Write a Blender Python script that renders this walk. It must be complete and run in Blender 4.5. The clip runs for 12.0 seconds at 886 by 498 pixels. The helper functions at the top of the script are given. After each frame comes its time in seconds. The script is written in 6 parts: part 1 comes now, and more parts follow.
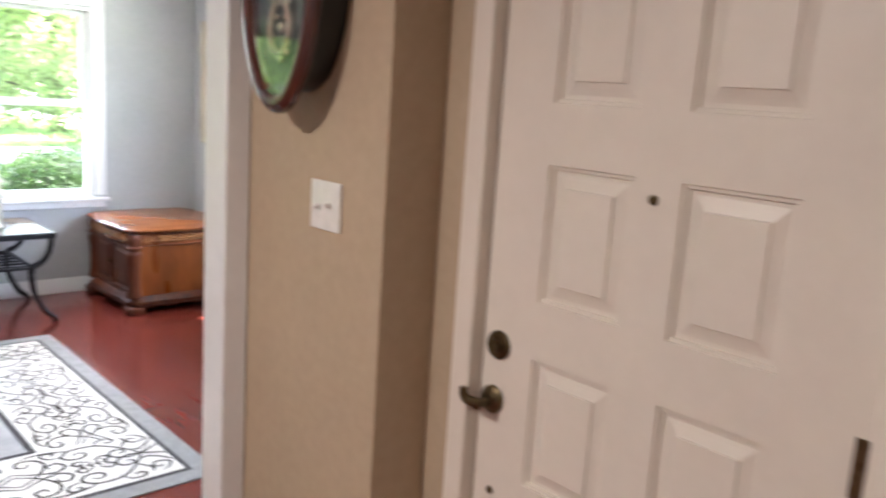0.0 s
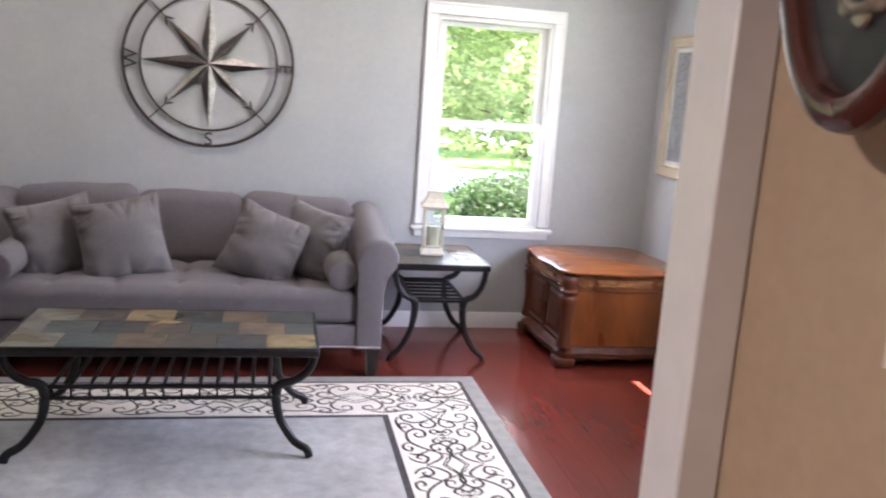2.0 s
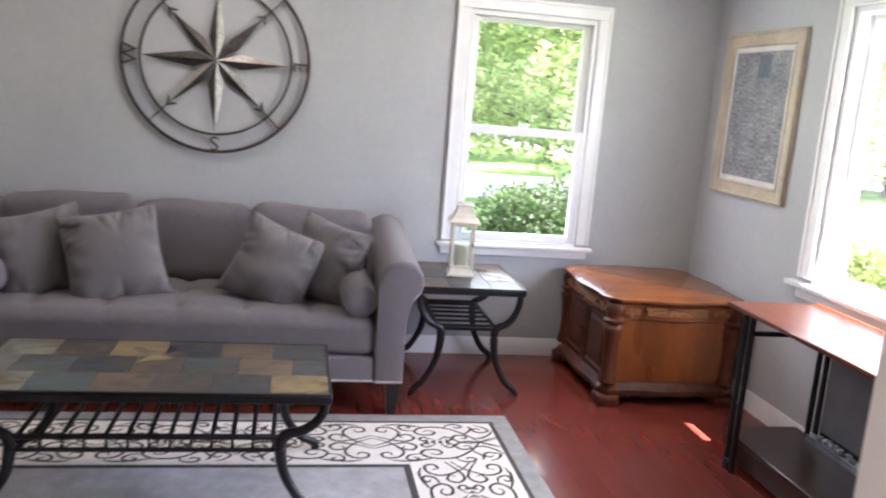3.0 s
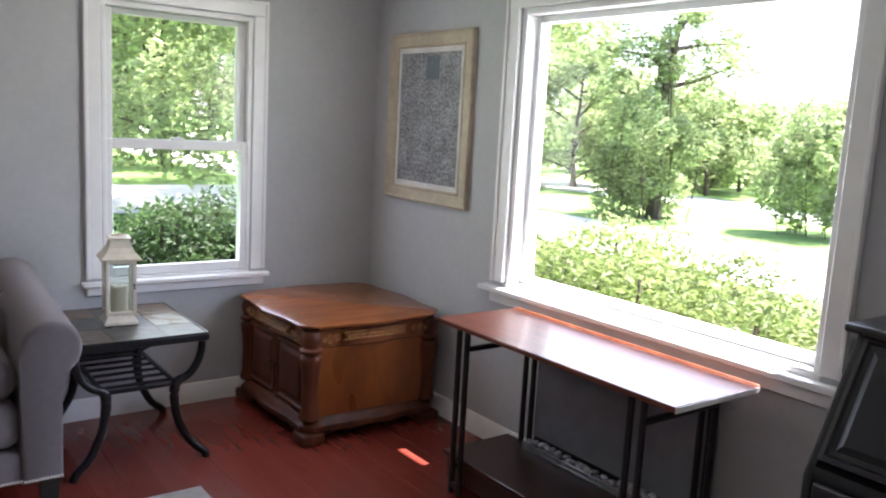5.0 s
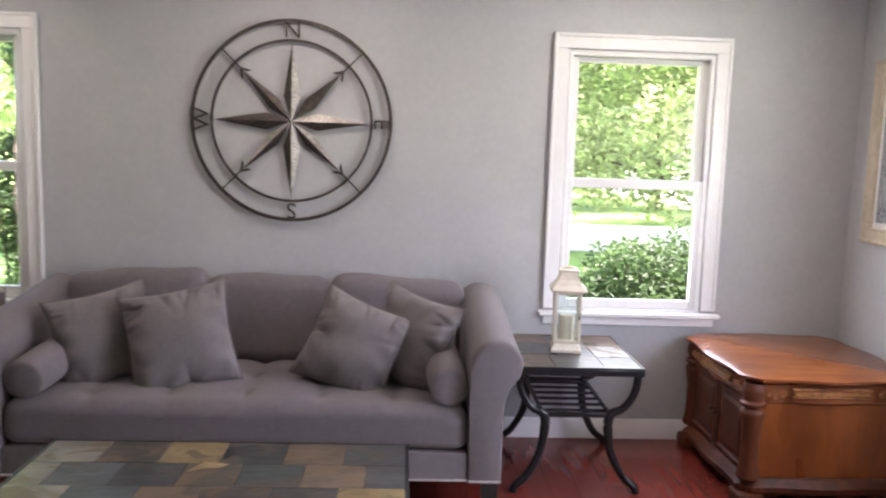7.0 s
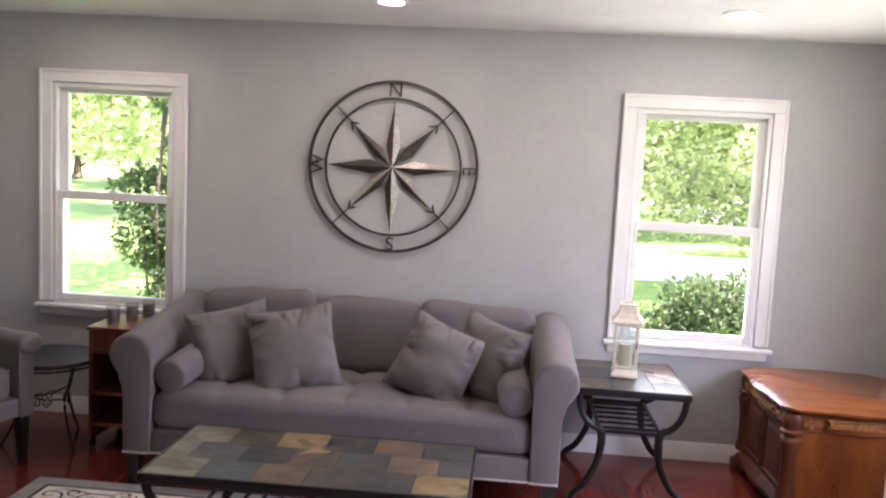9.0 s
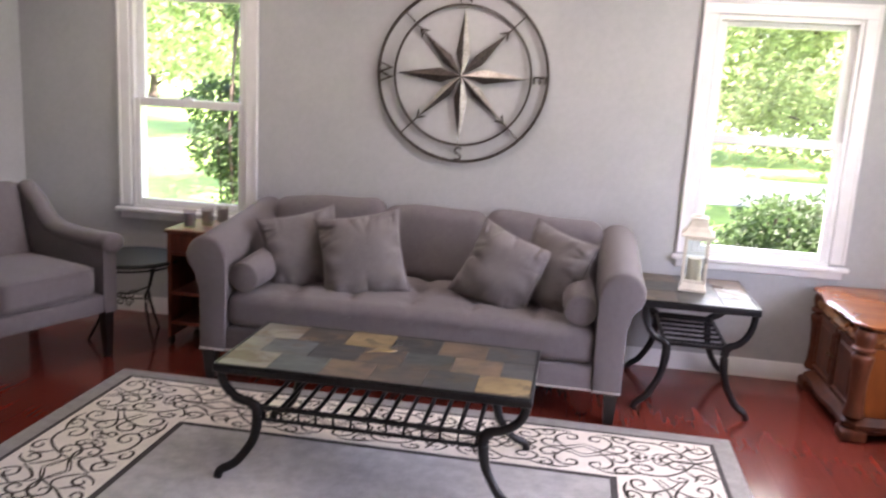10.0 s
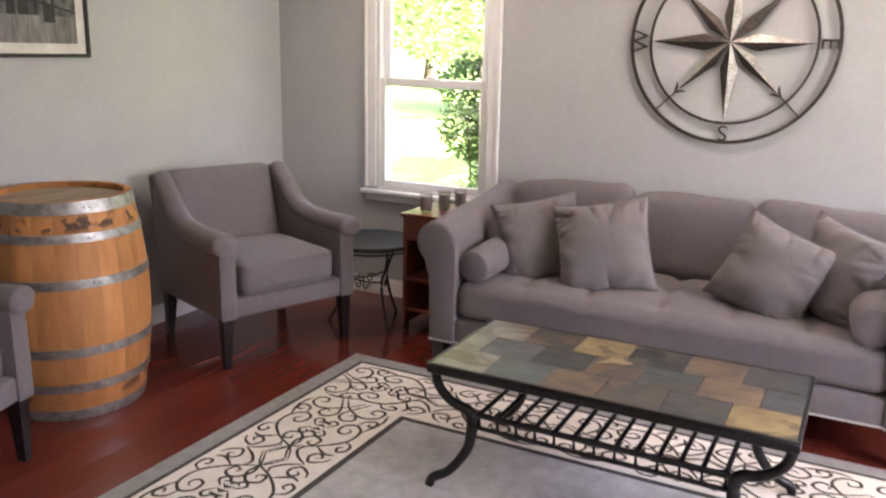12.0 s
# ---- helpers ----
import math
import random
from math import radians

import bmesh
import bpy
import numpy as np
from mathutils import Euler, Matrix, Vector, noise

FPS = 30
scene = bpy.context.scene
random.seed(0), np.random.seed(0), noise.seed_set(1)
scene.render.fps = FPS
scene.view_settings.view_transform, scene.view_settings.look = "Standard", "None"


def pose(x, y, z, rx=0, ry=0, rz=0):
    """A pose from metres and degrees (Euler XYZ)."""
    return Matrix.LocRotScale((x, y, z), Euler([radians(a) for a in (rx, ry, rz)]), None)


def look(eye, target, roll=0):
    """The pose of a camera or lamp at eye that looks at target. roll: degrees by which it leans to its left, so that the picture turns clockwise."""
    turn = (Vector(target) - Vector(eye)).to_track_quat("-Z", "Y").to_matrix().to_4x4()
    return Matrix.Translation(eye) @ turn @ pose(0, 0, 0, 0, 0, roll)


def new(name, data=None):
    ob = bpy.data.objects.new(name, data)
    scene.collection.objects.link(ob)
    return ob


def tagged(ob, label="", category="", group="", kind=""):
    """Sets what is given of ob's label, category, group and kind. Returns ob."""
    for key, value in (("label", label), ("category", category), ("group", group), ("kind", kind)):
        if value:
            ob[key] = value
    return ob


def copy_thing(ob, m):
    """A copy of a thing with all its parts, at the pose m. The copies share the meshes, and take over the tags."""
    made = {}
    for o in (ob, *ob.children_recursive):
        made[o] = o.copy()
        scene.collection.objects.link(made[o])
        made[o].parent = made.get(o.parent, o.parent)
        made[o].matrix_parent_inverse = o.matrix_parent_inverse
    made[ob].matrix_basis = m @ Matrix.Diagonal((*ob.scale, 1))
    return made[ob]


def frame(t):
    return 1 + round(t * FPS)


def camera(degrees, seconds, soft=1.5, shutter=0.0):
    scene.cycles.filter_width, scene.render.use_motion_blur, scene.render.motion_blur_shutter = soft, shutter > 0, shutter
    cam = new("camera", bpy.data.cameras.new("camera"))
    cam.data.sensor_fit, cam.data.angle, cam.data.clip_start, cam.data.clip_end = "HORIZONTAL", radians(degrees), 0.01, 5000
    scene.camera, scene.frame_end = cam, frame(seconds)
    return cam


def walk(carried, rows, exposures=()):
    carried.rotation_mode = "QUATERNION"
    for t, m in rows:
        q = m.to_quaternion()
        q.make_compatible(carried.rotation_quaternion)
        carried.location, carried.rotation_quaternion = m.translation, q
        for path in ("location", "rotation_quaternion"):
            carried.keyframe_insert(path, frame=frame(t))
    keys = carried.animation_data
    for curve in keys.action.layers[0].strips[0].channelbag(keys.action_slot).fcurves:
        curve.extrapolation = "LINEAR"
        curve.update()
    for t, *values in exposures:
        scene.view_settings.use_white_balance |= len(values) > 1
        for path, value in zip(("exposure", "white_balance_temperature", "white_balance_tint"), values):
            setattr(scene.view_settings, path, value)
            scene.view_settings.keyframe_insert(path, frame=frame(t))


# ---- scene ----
cam = camera(56.9, 12.0, soft=2.0, shutter=0.5)
PATH = [
    (0, (0.098, 0.031, 1.578), (1.429, 1.478, 1.207), 3.7),
    (0.5, (0.232, 0.187, 1.575), (1.265, 1.859, 1.205), 4.0),
    (1, (0.331, 0.379, 1.559), (1.101, 2.186, 1.184), 4.7),
    (1.5, (0.392, 0.66, 1.567), (0.971, 2.537, 1.188), 4.1),
    (2, (0.485, 0.904, 1.522), (0.889, 2.828, 1.154), 4.0),
    (2.5, (0.568, 1.163, 1.514), (0.822, 3.115, 1.157), 5.1),
    (3, (0.521, 1.423, 1.52), (0.882, 3.356, 1.154), 4.6),
    (3.5, (0.462, 1.674, 1.518), (1.086, 3.539, 1.151), 3.9),
    (3.7, (0.447, 1.754, 1.51), (1.17, 3.584, 1.149), 4.0),
    (5.3, (0.454, 2.0, 1.54), (1.653, 3.571, 1.236), 3.0),
    (5.5, (0.467, 2.006, 1.525), (1.631, 3.605, 1.226), 2.9),
    (6, (0.557, 2.058, 1.504), (1.421, 3.839, 1.222), 4.1),
    (6.5, (0.627, 2.021, 1.512), (1.011, 3.963, 1.232), 3.6),
    (7, (0.647, 1.93, 1.525), (0.741, 3.911, 1.271), 1.8),
    (7.2, (0.656, 1.868, 1.53), (0.706, 3.852, 1.283), 1.6),
    (8.8, (0.745, 1.381, 1.663), (0.612, 3.367, 1.473), 2.8),
    (9, (0.749, 1.343, 1.656), (0.598, 3.326, 1.446), 2.9),
    (9.5, (0.756, 1.306, 1.622), (0.549, 3.273, 1.324), 2.9),
    (10, (0.757, 1.328, 1.581), (0.456, 3.264, 1.178), 3.3),
    (10.5, (0.741, 1.4, 1.54), (0.272, 3.282, 1.051), 4.0),
    (11, (0.723, 1.539, 1.521), (0.072, 3.353, 0.986), 3.3),
    (11.5, (0.713, 1.634, 1.53), (-0.077, 3.394, 1.003), 1.9),
    (12, (0.751, 1.747, 1.548), (-0.146, 3.47, 1.075), 1.2),
]
EXPOSURES = [(0.0, 4.13, 5900, 13), (0.5, 3.72, 5900, 16), (1.0, 3.71, 6100, 21), (1.5, 3.79, 6150, 22), (2.5, 3.74, 6150, 22), (3.5, 3.44, 6100, 20), (5.3, 2.61, 6050, 19), (6.0, 2.34, 6150, 21),
             (6.5, 3.20, 6310, 24), (7.0, 3.55, 6410, 25), (9.0, 3.55, 6560, 28), (10.0, 3.80, 6560, 29), (11.0, 3.92, 6650, 27), (12.0, 4.12, 6900, 27)]
walk(cam, [(t, look(eye, target, roll)) for t, eye, target, roll in PATH], EXPOSURES)


# ---- light ----
SUN_DIR = Vector((0.47, -0.2, 1.0)).normalized()      # towards the sun
world = bpy.data.worlds.new("sky")
scene.world = world
world.use_nodes = True
wn = world.node_tree.nodes
sky = wn.new("ShaderNodeTexSky")
sky.sky_type = "NISHITA"
sky.sun_disc = False
sky.sun_elevation = math.asin(SUN_DIR.z)
sky.sun_rotation = math.atan2(SUN_DIR.x, SUN_DIR.y)
sky.air_density, sky.dust_density = 1.0, 2.5
wn["Background"].inputs["Strength"].default_value = 0.15
world.node_tree.links.new(sky.outputs["Color"], wn["Background"].inputs["Color"])
sun = new("sun", bpy.data.lights.new("sun", "SUN"))
sun.data.energy, sun.data.angle, sun.data.color = 5.0, radians(0.5), (1.0, 0.95, 0.86)
sun.matrix_world = look(SUN_DIR * 40, (0, 0, 0))


def window_light(name, m, w, h, watts):
    lamp = bpy.data.lights.new(name, "AREA")
    lamp.shape, lamp.size, lamp.size_y, lamp.energy, lamp.color = "RECTANGLE", w, h, watts, (0.93, 0.97, 1.0)
    new(name, lamp).matrix_world = m


window_light("window_skylight", look((1.82, 6.086, 1.36), (1.82, 0, 1.0)), 0.68, 1.25, 1.4)
window_light("window_skylight", look((3.16, 4.08, 1.44), (0, 4.08, 1.0)), 1.5, 1.2, 4.1)


def spot_light(x, y, watts, z=2.395):
    lamp = bpy.data.lights.new("recessed_bulb", "AREA")
    lamp.shape, lamp.size, lamp.energy, lamp.color = "DISK", 0.11, watts, (1.0, 0.89, 0.76)
    new("recessed_bulb", lamp).matrix_world = look((x, y, z), (x, y, 0))


# ---- materials ----
def material(name, a, b=None, scale=8.0, rough=0.6, metal=0.0, bump=0.0, bump_scale=None, stretch=(1, 1, 1), big=0.15, vary=0.0, spec=0.5,
             rough_vary=0.0, coat=0.0, sheen=0.0, detail=5.0, lo=0.35, hi=0.65):
    """Two tones mixed by a grain of noise, with a wide mottling over it, a bump, and a shift from piece to piece."""
    m = bpy.data.materials.new(name)
    m.use_nodes = True
    n, l = m.node_tree.nodes, m.node_tree.links
    p = n["Principled BSDF"]
    b = b or tuple(c * 0.85 for c in a)
    co = n.new("ShaderNodeTexCoord")
    mp = n.new("ShaderNodeMapping")
    mp.inputs["Scale"].default_value = stretch
    l.new(co.outputs["Object"], mp.inputs["Vector"])
    if vary:
        info = n.new("ShaderNodeObjectInfo")
        mul = n.new("ShaderNodeMath")
        mul.operation = "MULTIPLY"
        mul.inputs[1].default_value = 37.0
        l.new(info.outputs["Random"], mul.inputs[0])
        com = n.new("ShaderNodeCombineXYZ")
        l.new(mul.outputs[0], com.inputs[0])
        l.new(mul.outputs[0], com.inputs[1])
        l.new(com.outputs[0], mp.inputs["Location"])
    g = n.new("ShaderNodeTexNoise")
    g.inputs["Scale"].default_value, g.inputs["Detail"].default_value, g.inputs["Roughness"].default_value = scale, detail, 0.62
    l.new(mp.outputs[0], g.inputs["Vector"])
    r = n.new("ShaderNodeValToRGB")
    r.color_ramp.elements[0].position, r.color_ramp.elements[1].position = lo, hi
    r.color_ramp.elements[0].color, r.color_ramp.elements[1].color = (*b, 1), (*a, 1)
    l.new(g.outputs["Fac"], r.inputs["Fac"])
    w = n.new("ShaderNodeTexNoise")
    w.inputs["Scale"].default_value, w.inputs["Detail"].default_value = max(scale * 0.12, 0.8), 2.0
    l.new(mp.outputs[0], w.inputs["Vector"])
    mr = n.new("ShaderNodeMapRange")
    mr.inputs["From Min"].default_value, mr.inputs["From Max"].default_value = 0.3, 0.7
    mr.inputs["To Min"].default_value, mr.inputs["To Max"].default_value = 1 - big, 1 + big
    l.new(w.outputs["Fac"], mr.inputs["Value"])
    hsv = n.new("ShaderNodeHueSaturation")
    l.new(r.outputs["Color"], hsv.inputs["Color"])
    val = mr.outputs["Result"]
    if vary:
        vr = n.new("ShaderNodeMapRange")
        vr.inputs["To Min"].default_value, vr.inputs["To Max"].default_value = 1 - vary, 1 + vary
        l.new(info.outputs["Random"], vr.inputs["Value"])
        mm = n.new("ShaderNodeMath")
        mm.operation = "MULTIPLY"
        l.new(val, mm.inputs[0])
        l.new(vr.outputs["Result"], mm.inputs[1])
        val = mm.outputs[0]
    l.new(val, hsv.inputs["Value"])
    l.new(hsv.outputs["Color"], p.inputs["Base Color"])
    p.inputs["Roughness"].default_value, p.inputs["Metallic"].default_value = rough, metal
    p.inputs["Specular IOR Level"].default_value = spec
    p.inputs["Coat Weight"].default_value, p.inputs["Coat Roughness"].default_value = coat, 0.12
    p.inputs["Sheen Weight"].default_value = sheen
    if rough_vary:
        rr = n.new("ShaderNodeMapRange")
        rr.inputs["From Min"].default_value, rr.inputs["From Max"].default_value = 0.3, 0.7
        rr.inputs["To Min"].default_value, rr.inputs["To Max"].default_value = rough - rough_vary, rough + rough_vary
        l.new(w.outputs["Fac"], rr.inputs["Value"])
        l.new(rr.outputs["Result"], p.inputs["Roughness"])
    if bump:
        f = g
        if bump_scale:
            f = n.new("ShaderNodeTexNoise")
            f.inputs["Scale"].default_value, f.inputs["Detail"].default_value = bump_scale, 3.0
            l.new(mp.outputs[0], f.inputs["Vector"])
        bp = n.new("ShaderNodeBump")
        bp.inputs["Strength"].default_value, bp.inputs["Distance"].default_value = bump, 0.004
        l.new(f.outputs["Fac"], bp.inputs["Height"])
        l.new(bp.outputs["Normal"], p.inputs["Normal"])
    return m


def glowing(name, colour, strength):
    m = bpy.data.materials.new(name)
    m.use_nodes = True
    p = m.node_tree.nodes["Principled BSDF"]
    p.inputs["Emission Color"].default_value, p.inputs["Emission Strength"].default_value = (*colour, 1), strength
    return m


def glass(name, tint=(1, 1, 1)):
    m = bpy.data.materials.new(name)
    m.use_nodes = True
    n, l = m.node_tree.nodes, m.node_tree.links
    n.remove(n["Principled BSDF"])
    t, g, mix, f = n.new("ShaderNodeBsdfTransparent"), n.new("ShaderNodeBsdfGlossy"), n.new("ShaderNodeMixShader"), n.new("ShaderNodeLayerWeight")
    t.inputs["Color"].default_value = (*tint, 1)
    g.inputs["Roughness"].default_value = 0.01
    pw, mr = n.new("ShaderNodeMath"), n.new("ShaderNodeMapRange")
    pw.operation = "POWER"
    pw.inputs[1].default_value = 4.0
    f.inputs["Blend"].default_value = 0.5
    mr.inputs["To Min"].default_value, mr.inputs["To Max"].default_value = 0.022, 0.7
    l.new(f.outputs["Facing"], pw.inputs[0])
    l.new(pw.outputs[0], mr.inputs["Value"])
    l.new(mr.outputs["Result"], mix.inputs[0])
    l.new(t.outputs[0], mix.inputs[1])
    l.new(g.outputs[0], mix.inputs[2])
    l.new(mix.outputs[0], n["Material Output"].inputs["Surface"])
    return m


WALL = material("grey_wall_paint", (0.447, 0.456, 0.466), (0.422, 0.431, 0.441), 30, 0.75, bump=0.12, bump_scale=220, big=0.03)
HALL = material("tan_wall_paint", (0.46, 0.36, 0.25), (0.43, 0.335, 0.23), 30, 0.7, bump=0.12, bump_scale=220, big=0.03)
CEIL = material("ceiling_white", (0.78, 0.77, 0.75), (0.74, 0.73, 0.71), 40, 0.9, bump=0.2, bump_scale=160, big=0.03)
TRIM = material("white_trim_paint", (0.80, 0.80, 0.80), (0.76, 0.76, 0.76), 14, 0.35, bump=0.04, bump_scale=60, big=0.03)
DOOR = material("door_white_paint", (0.74, 0.68, 0.60), (0.71, 0.65, 0.57), 14, 0.4, bump=0.06, bump_scale=90, big=0.03)
FLOOR = material("cherry_floor", (0.168, 0.031, 0.021), (0.152, 0.027, 0.018), 5, 0.2, stretch=(9, 0.7, 1), big=0.07, vary=0.07, rough_vary=0.04, coat=0.16)
JOINT = material("dark_subfloor", (0.02, 0.008, 0.006), None, 10, 0.8)
FABRIC = material("grey_upholstery", (0.178, 0.156, 0.162), (0.128, 0.111, 0.116), 260, 0.95, bump=0.5, bump_scale=420, big=0.05, sheen=0.12, detail=3)
FABRIC2 = material("grey_pillow_cloth", (0.188, 0.168, 0.166), (0.136, 0.121, 0.119), 240, 0.9, bump=0.4, bump_scale=380, big=0.04, sheen=0.12, detail=3)
BLACKWOOD = material("black_stained_wood", (0.014, 0.012, 0.012), (0.008, 0.007, 0.007), 20, 0.35, stretch=(8, 8, 1), bump=0.05)
IRON = material("black_iron", (0.016, 0.017, 0.019), (0.009, 0.009, 0.010), 60, 0.34, metal=0.3, bump=0.15, bump_scale=120)
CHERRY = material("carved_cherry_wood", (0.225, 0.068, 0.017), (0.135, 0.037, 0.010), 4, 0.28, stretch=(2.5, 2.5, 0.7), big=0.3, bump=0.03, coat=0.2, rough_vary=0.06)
# darker cherry for the doors, columns, feet, base moulding and apron
CHERRYDARK = material("dark_cherry", (0.115, 0.032, 0.012), (0.045, 0.013, 0.007), 5, 0.52, stretch=(2.5, 2.5, 0.7), big=0.3, bump=0.03, spec=0.3)
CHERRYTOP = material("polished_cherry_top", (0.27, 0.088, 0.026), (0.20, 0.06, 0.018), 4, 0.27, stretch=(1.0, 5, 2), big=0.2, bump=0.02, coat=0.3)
CARVED = material("gilded_carving", (0.42, 0.19, 0.065), (0.15, 0.055, 0.018), 30, 0.35, bump=0.5, big=0.2)
TABLEWOOD = material("red_brown_tabletop", (0.16, 0.045, 0.020), (0.085, 0.022, 0.011), 6, 0.3, stretch=(8, 0.8, 2), big=0.15, bump=0.03, coat=0.1, spec=0.35)
BENCHWOOD = material("dark_bench_wood", (0.05, 0.021, 0.013), (0.03, 0.012, 0.008), 6, 0.3, stretch=(8, 0.8, 2), bump=0.04)
# orange stands for sunlight along the back edge of the console table
ORANGEEDGE = material("sunlit_edge_orange", (0.22, 0.062, 0.022), (0.13, 0.036, 0.014), 14, 0.4, stretch=(4, 1, 4))
REDWOOD = material("red_brown_shelf_wood", (0.20, 0.055, 0.028), (0.11, 0.028, 0.015), 6, 0.35, stretch=(5, 5, 0.8), bump=0.06)
PINE = material("salmon_pine_wood", (0.55, 0.24, 0.12), (0.44, 0.18, 0.085), 5, 0.5, stretch=(6, 6, 0.7), bump=0.08, big=0.12)
OAK = material("barrel_oak", (0.50, 0.225, 0.075), (0.40, 0.165, 0.052), 6, 0.6, stretch=(3.5, 3.5, 0.8), bump=0.2, big=0.26, vary=0.09)
def stained(m, low, high, scale, colour):
    """Dark irregular stains on the wood between two heights."""
    n, l = m.node_tree.nodes, m.node_tree.links
    p = n["Principled BSDF"]
    src = p.inputs["Base Color"].links[0].from_socket
    co, sep = n.new("ShaderNodeTexCoord"), n.new("ShaderNodeSeparateXYZ")
    l.new(co.outputs["Object"], sep.inputs[0])
    up, down = n.new("ShaderNodeMapRange"), n.new("ShaderNodeMapRange")
    for r, a, b in ((up, low - 0.02, low + 0.01), (down, high + 0.02, high - 0.01)):
        r.inputs["From Min"].default_value, r.inputs["From Max"].default_value = a, b
        l.new(sep.outputs["Z"], r.inputs["Value"])
    spot, ramp = n.new("ShaderNodeTexNoise"), n.new("ShaderNodeValToRGB")
    spot.inputs["Scale"].default_value, spot.inputs["Detail"].default_value = scale, 4.0
    ramp.color_ramp.elements[0].position, ramp.color_ramp.elements[1].position = 0.52, 0.60
    l.new(co.outputs["Object"], spot.inputs["Vector"])
    l.new(spot.outputs["Fac"], ramp.inputs["Fac"])
    m1, m2 = n.new("ShaderNodeMath"), n.new("ShaderNodeMath")
    m1.operation = m2.operation = "MULTIPLY"
    l.new(up.outputs["Result"], m1.inputs[0])
    l.new(down.outputs["Result"], m1.inputs[1])
    l.new(m1.outputs[0], m2.inputs[0])
    l.new(ramp.outputs["Color"], m2.inputs[1])
    mix = n.new("ShaderNodeMix")
    mix.data_type = "RGBA"
    l.new(m2.outputs[0], mix.inputs["Factor"])
    l.new(src, mix.inputs["A"])
    mix.inputs["B"].default_value = (*colour, 1)
    l.new(mix.outputs["Result"], p.inputs["Base Color"])


stained(OAK, 0.815, 0.87, 16, (0.07, 0.028, 0.012))
stained(OAK, 0.09, 0.125, 12, (0.12, 0.05, 0.02))
OAKDARK = material("barrel_oak_end", (0.42, 0.32, 0.23), (0.28, 0.20, 0.14), 8, 0.6, stretch=(5, 1, 1), bump=0.2, vary=0.15)
HOOP = material("galvanised_hoop", (0.46, 0.46, 0.455), (0.24, 0.235, 0.225), 22, 0.45, metal=0.75, bump=0.15, big=0.2)
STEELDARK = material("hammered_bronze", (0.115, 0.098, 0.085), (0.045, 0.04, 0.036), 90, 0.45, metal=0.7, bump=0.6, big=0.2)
# paler copy of the bronze, for star facets painted as lit
STEELLIT = material("hammered_bronze_lit", (0.42, 0.40, 0.37), (0.20, 0.185, 0.17), 90, 0.35, metal=0.8, bump=0.8, big=0.2)
RUGGREY = material("rug_border_grey", (0.36, 0.35, 0.34), (0.29, 0.28, 0.275), 160, 0.98, bump=0.7, bump_scale=300, big=0.1)
RUGDARK = material("rug_line_charcoal", (0.085, 0.08, 0.08), (0.06, 0.055, 0.055), 160, 0.98, bump=0.7, bump_scale=300)
RUGCREAM = material("rug_cream_pile", (0.88, 0.83, 0.77), (0.82, 0.77, 0.71), 160, 0.98, bump=0.7, bump_scale=300, big=0.05)
RUGFIELD = material("rug_field_grey", (0.58, 0.57, 0.57), (0.44, 0.435, 0.44), 14, 0.98, bump=0.7, bump_scale=300, big=0.18)
RUGSCROLL = material("rug_scroll_olive", (0.085, 0.070, 0.058), (0.055, 0.046, 0.04), 120, 0.98, bump=0.5, bump_scale=300)
LANTERN = material("cream_painted_metal", (0.70, 0.65, 0.54), (0.60, 0.55, 0.45), 30, 0.5, bump=0.1, big=0.06)
WAX = material("ivory_wax", (0.72, 0.66, 0.52), (0.66, 0.60, 0.47), 10, 0.45)
PICFRAME = material("gold_cream_frame", (0.50, 0.43, 0.32), (0.42, 0.36, 0.26), 30, 0.45, bump=0.1)
MAT = material("cream_mat_board", (0.62, 0.57, 0.46), (0.58, 0.53, 0.43), 40, 0.8)
WHITEMAT = material("white_mat_board", (0.74, 0.72, 0.69), None, 40, 0.8)
BLACKFRAME = material("black_picture_frame", (0.012, 0.012, 0.012), None, 30, 0.35)
BRONZE = material("antique_brass", (0.16, 0.12, 0.065), (0.085, 0.06, 0.03), 50, 0.32, metal=0.9, bump=0.1)
PLASTIC = material("white_plastic", (0.80, 0.78, 0.74), None, 20, 0.3)
MAHOGANY = material("mahogany_gloss", (0.075, 0.018, 0.012), (0.04, 0.010, 0.008), 7, 0.22, stretch=(3, 3, 1), coat=0.35)
BLACKGLOSS = material("black_lacquer", (0.006, 0.006, 0.006), None, 10, 0.3)
DIAL = material("silvered_dial", (0.62, 0.60, 0.55), (0.5, 0.48, 0.43), 30, 0.35, metal=0.3)
GILT = material("gilt_pendulum", (0.58, 0.52, 0.42), (0.42, 0.36, 0.27), 30, 0.25, metal=0.9)
PANE = glass("window_glass")
LANGLASS = glass("lantern_glass", (0.93, 0.96, 0.95))
SMOKE = glass("smoked_glass", (0.90, 0.88, 0.87))
SECRETARY = material("ebonised_wood", (0.010, 0.010, 0.012), (0.006, 0.006, 0.007), 8, 0.35, stretch=(2, 6, 1), bump=0.05)
GREYMETAL = material("brushed_steel", (0.30, 0.30, 0.31), (0.22, 0.22, 0.23), 40, 0.35, metal=0.9, stretch=(1, 8, 1))
PEBBLE = material("clear_pebbles", (0.42, 0.43, 0.45), (0.18, 0.18, 0.20), 30, 0.1, vary=0.5)
BLACKGLASS = material("black_glass", (0.15, 0.155, 0.165), None, 10, 0.25)
GRASS = material("lawn", (0.17, 0.27, 0.06), (0.10, 0.18, 0.035), 3, 0.95, bump=0.4, bump_scale=40, big=0.25)
ASPHALT = material("pale_road", (0.52, 0.51, 0.49), (0.45, 0.44, 0.42), 30, 0.9, bump=0.2, big=0.1)
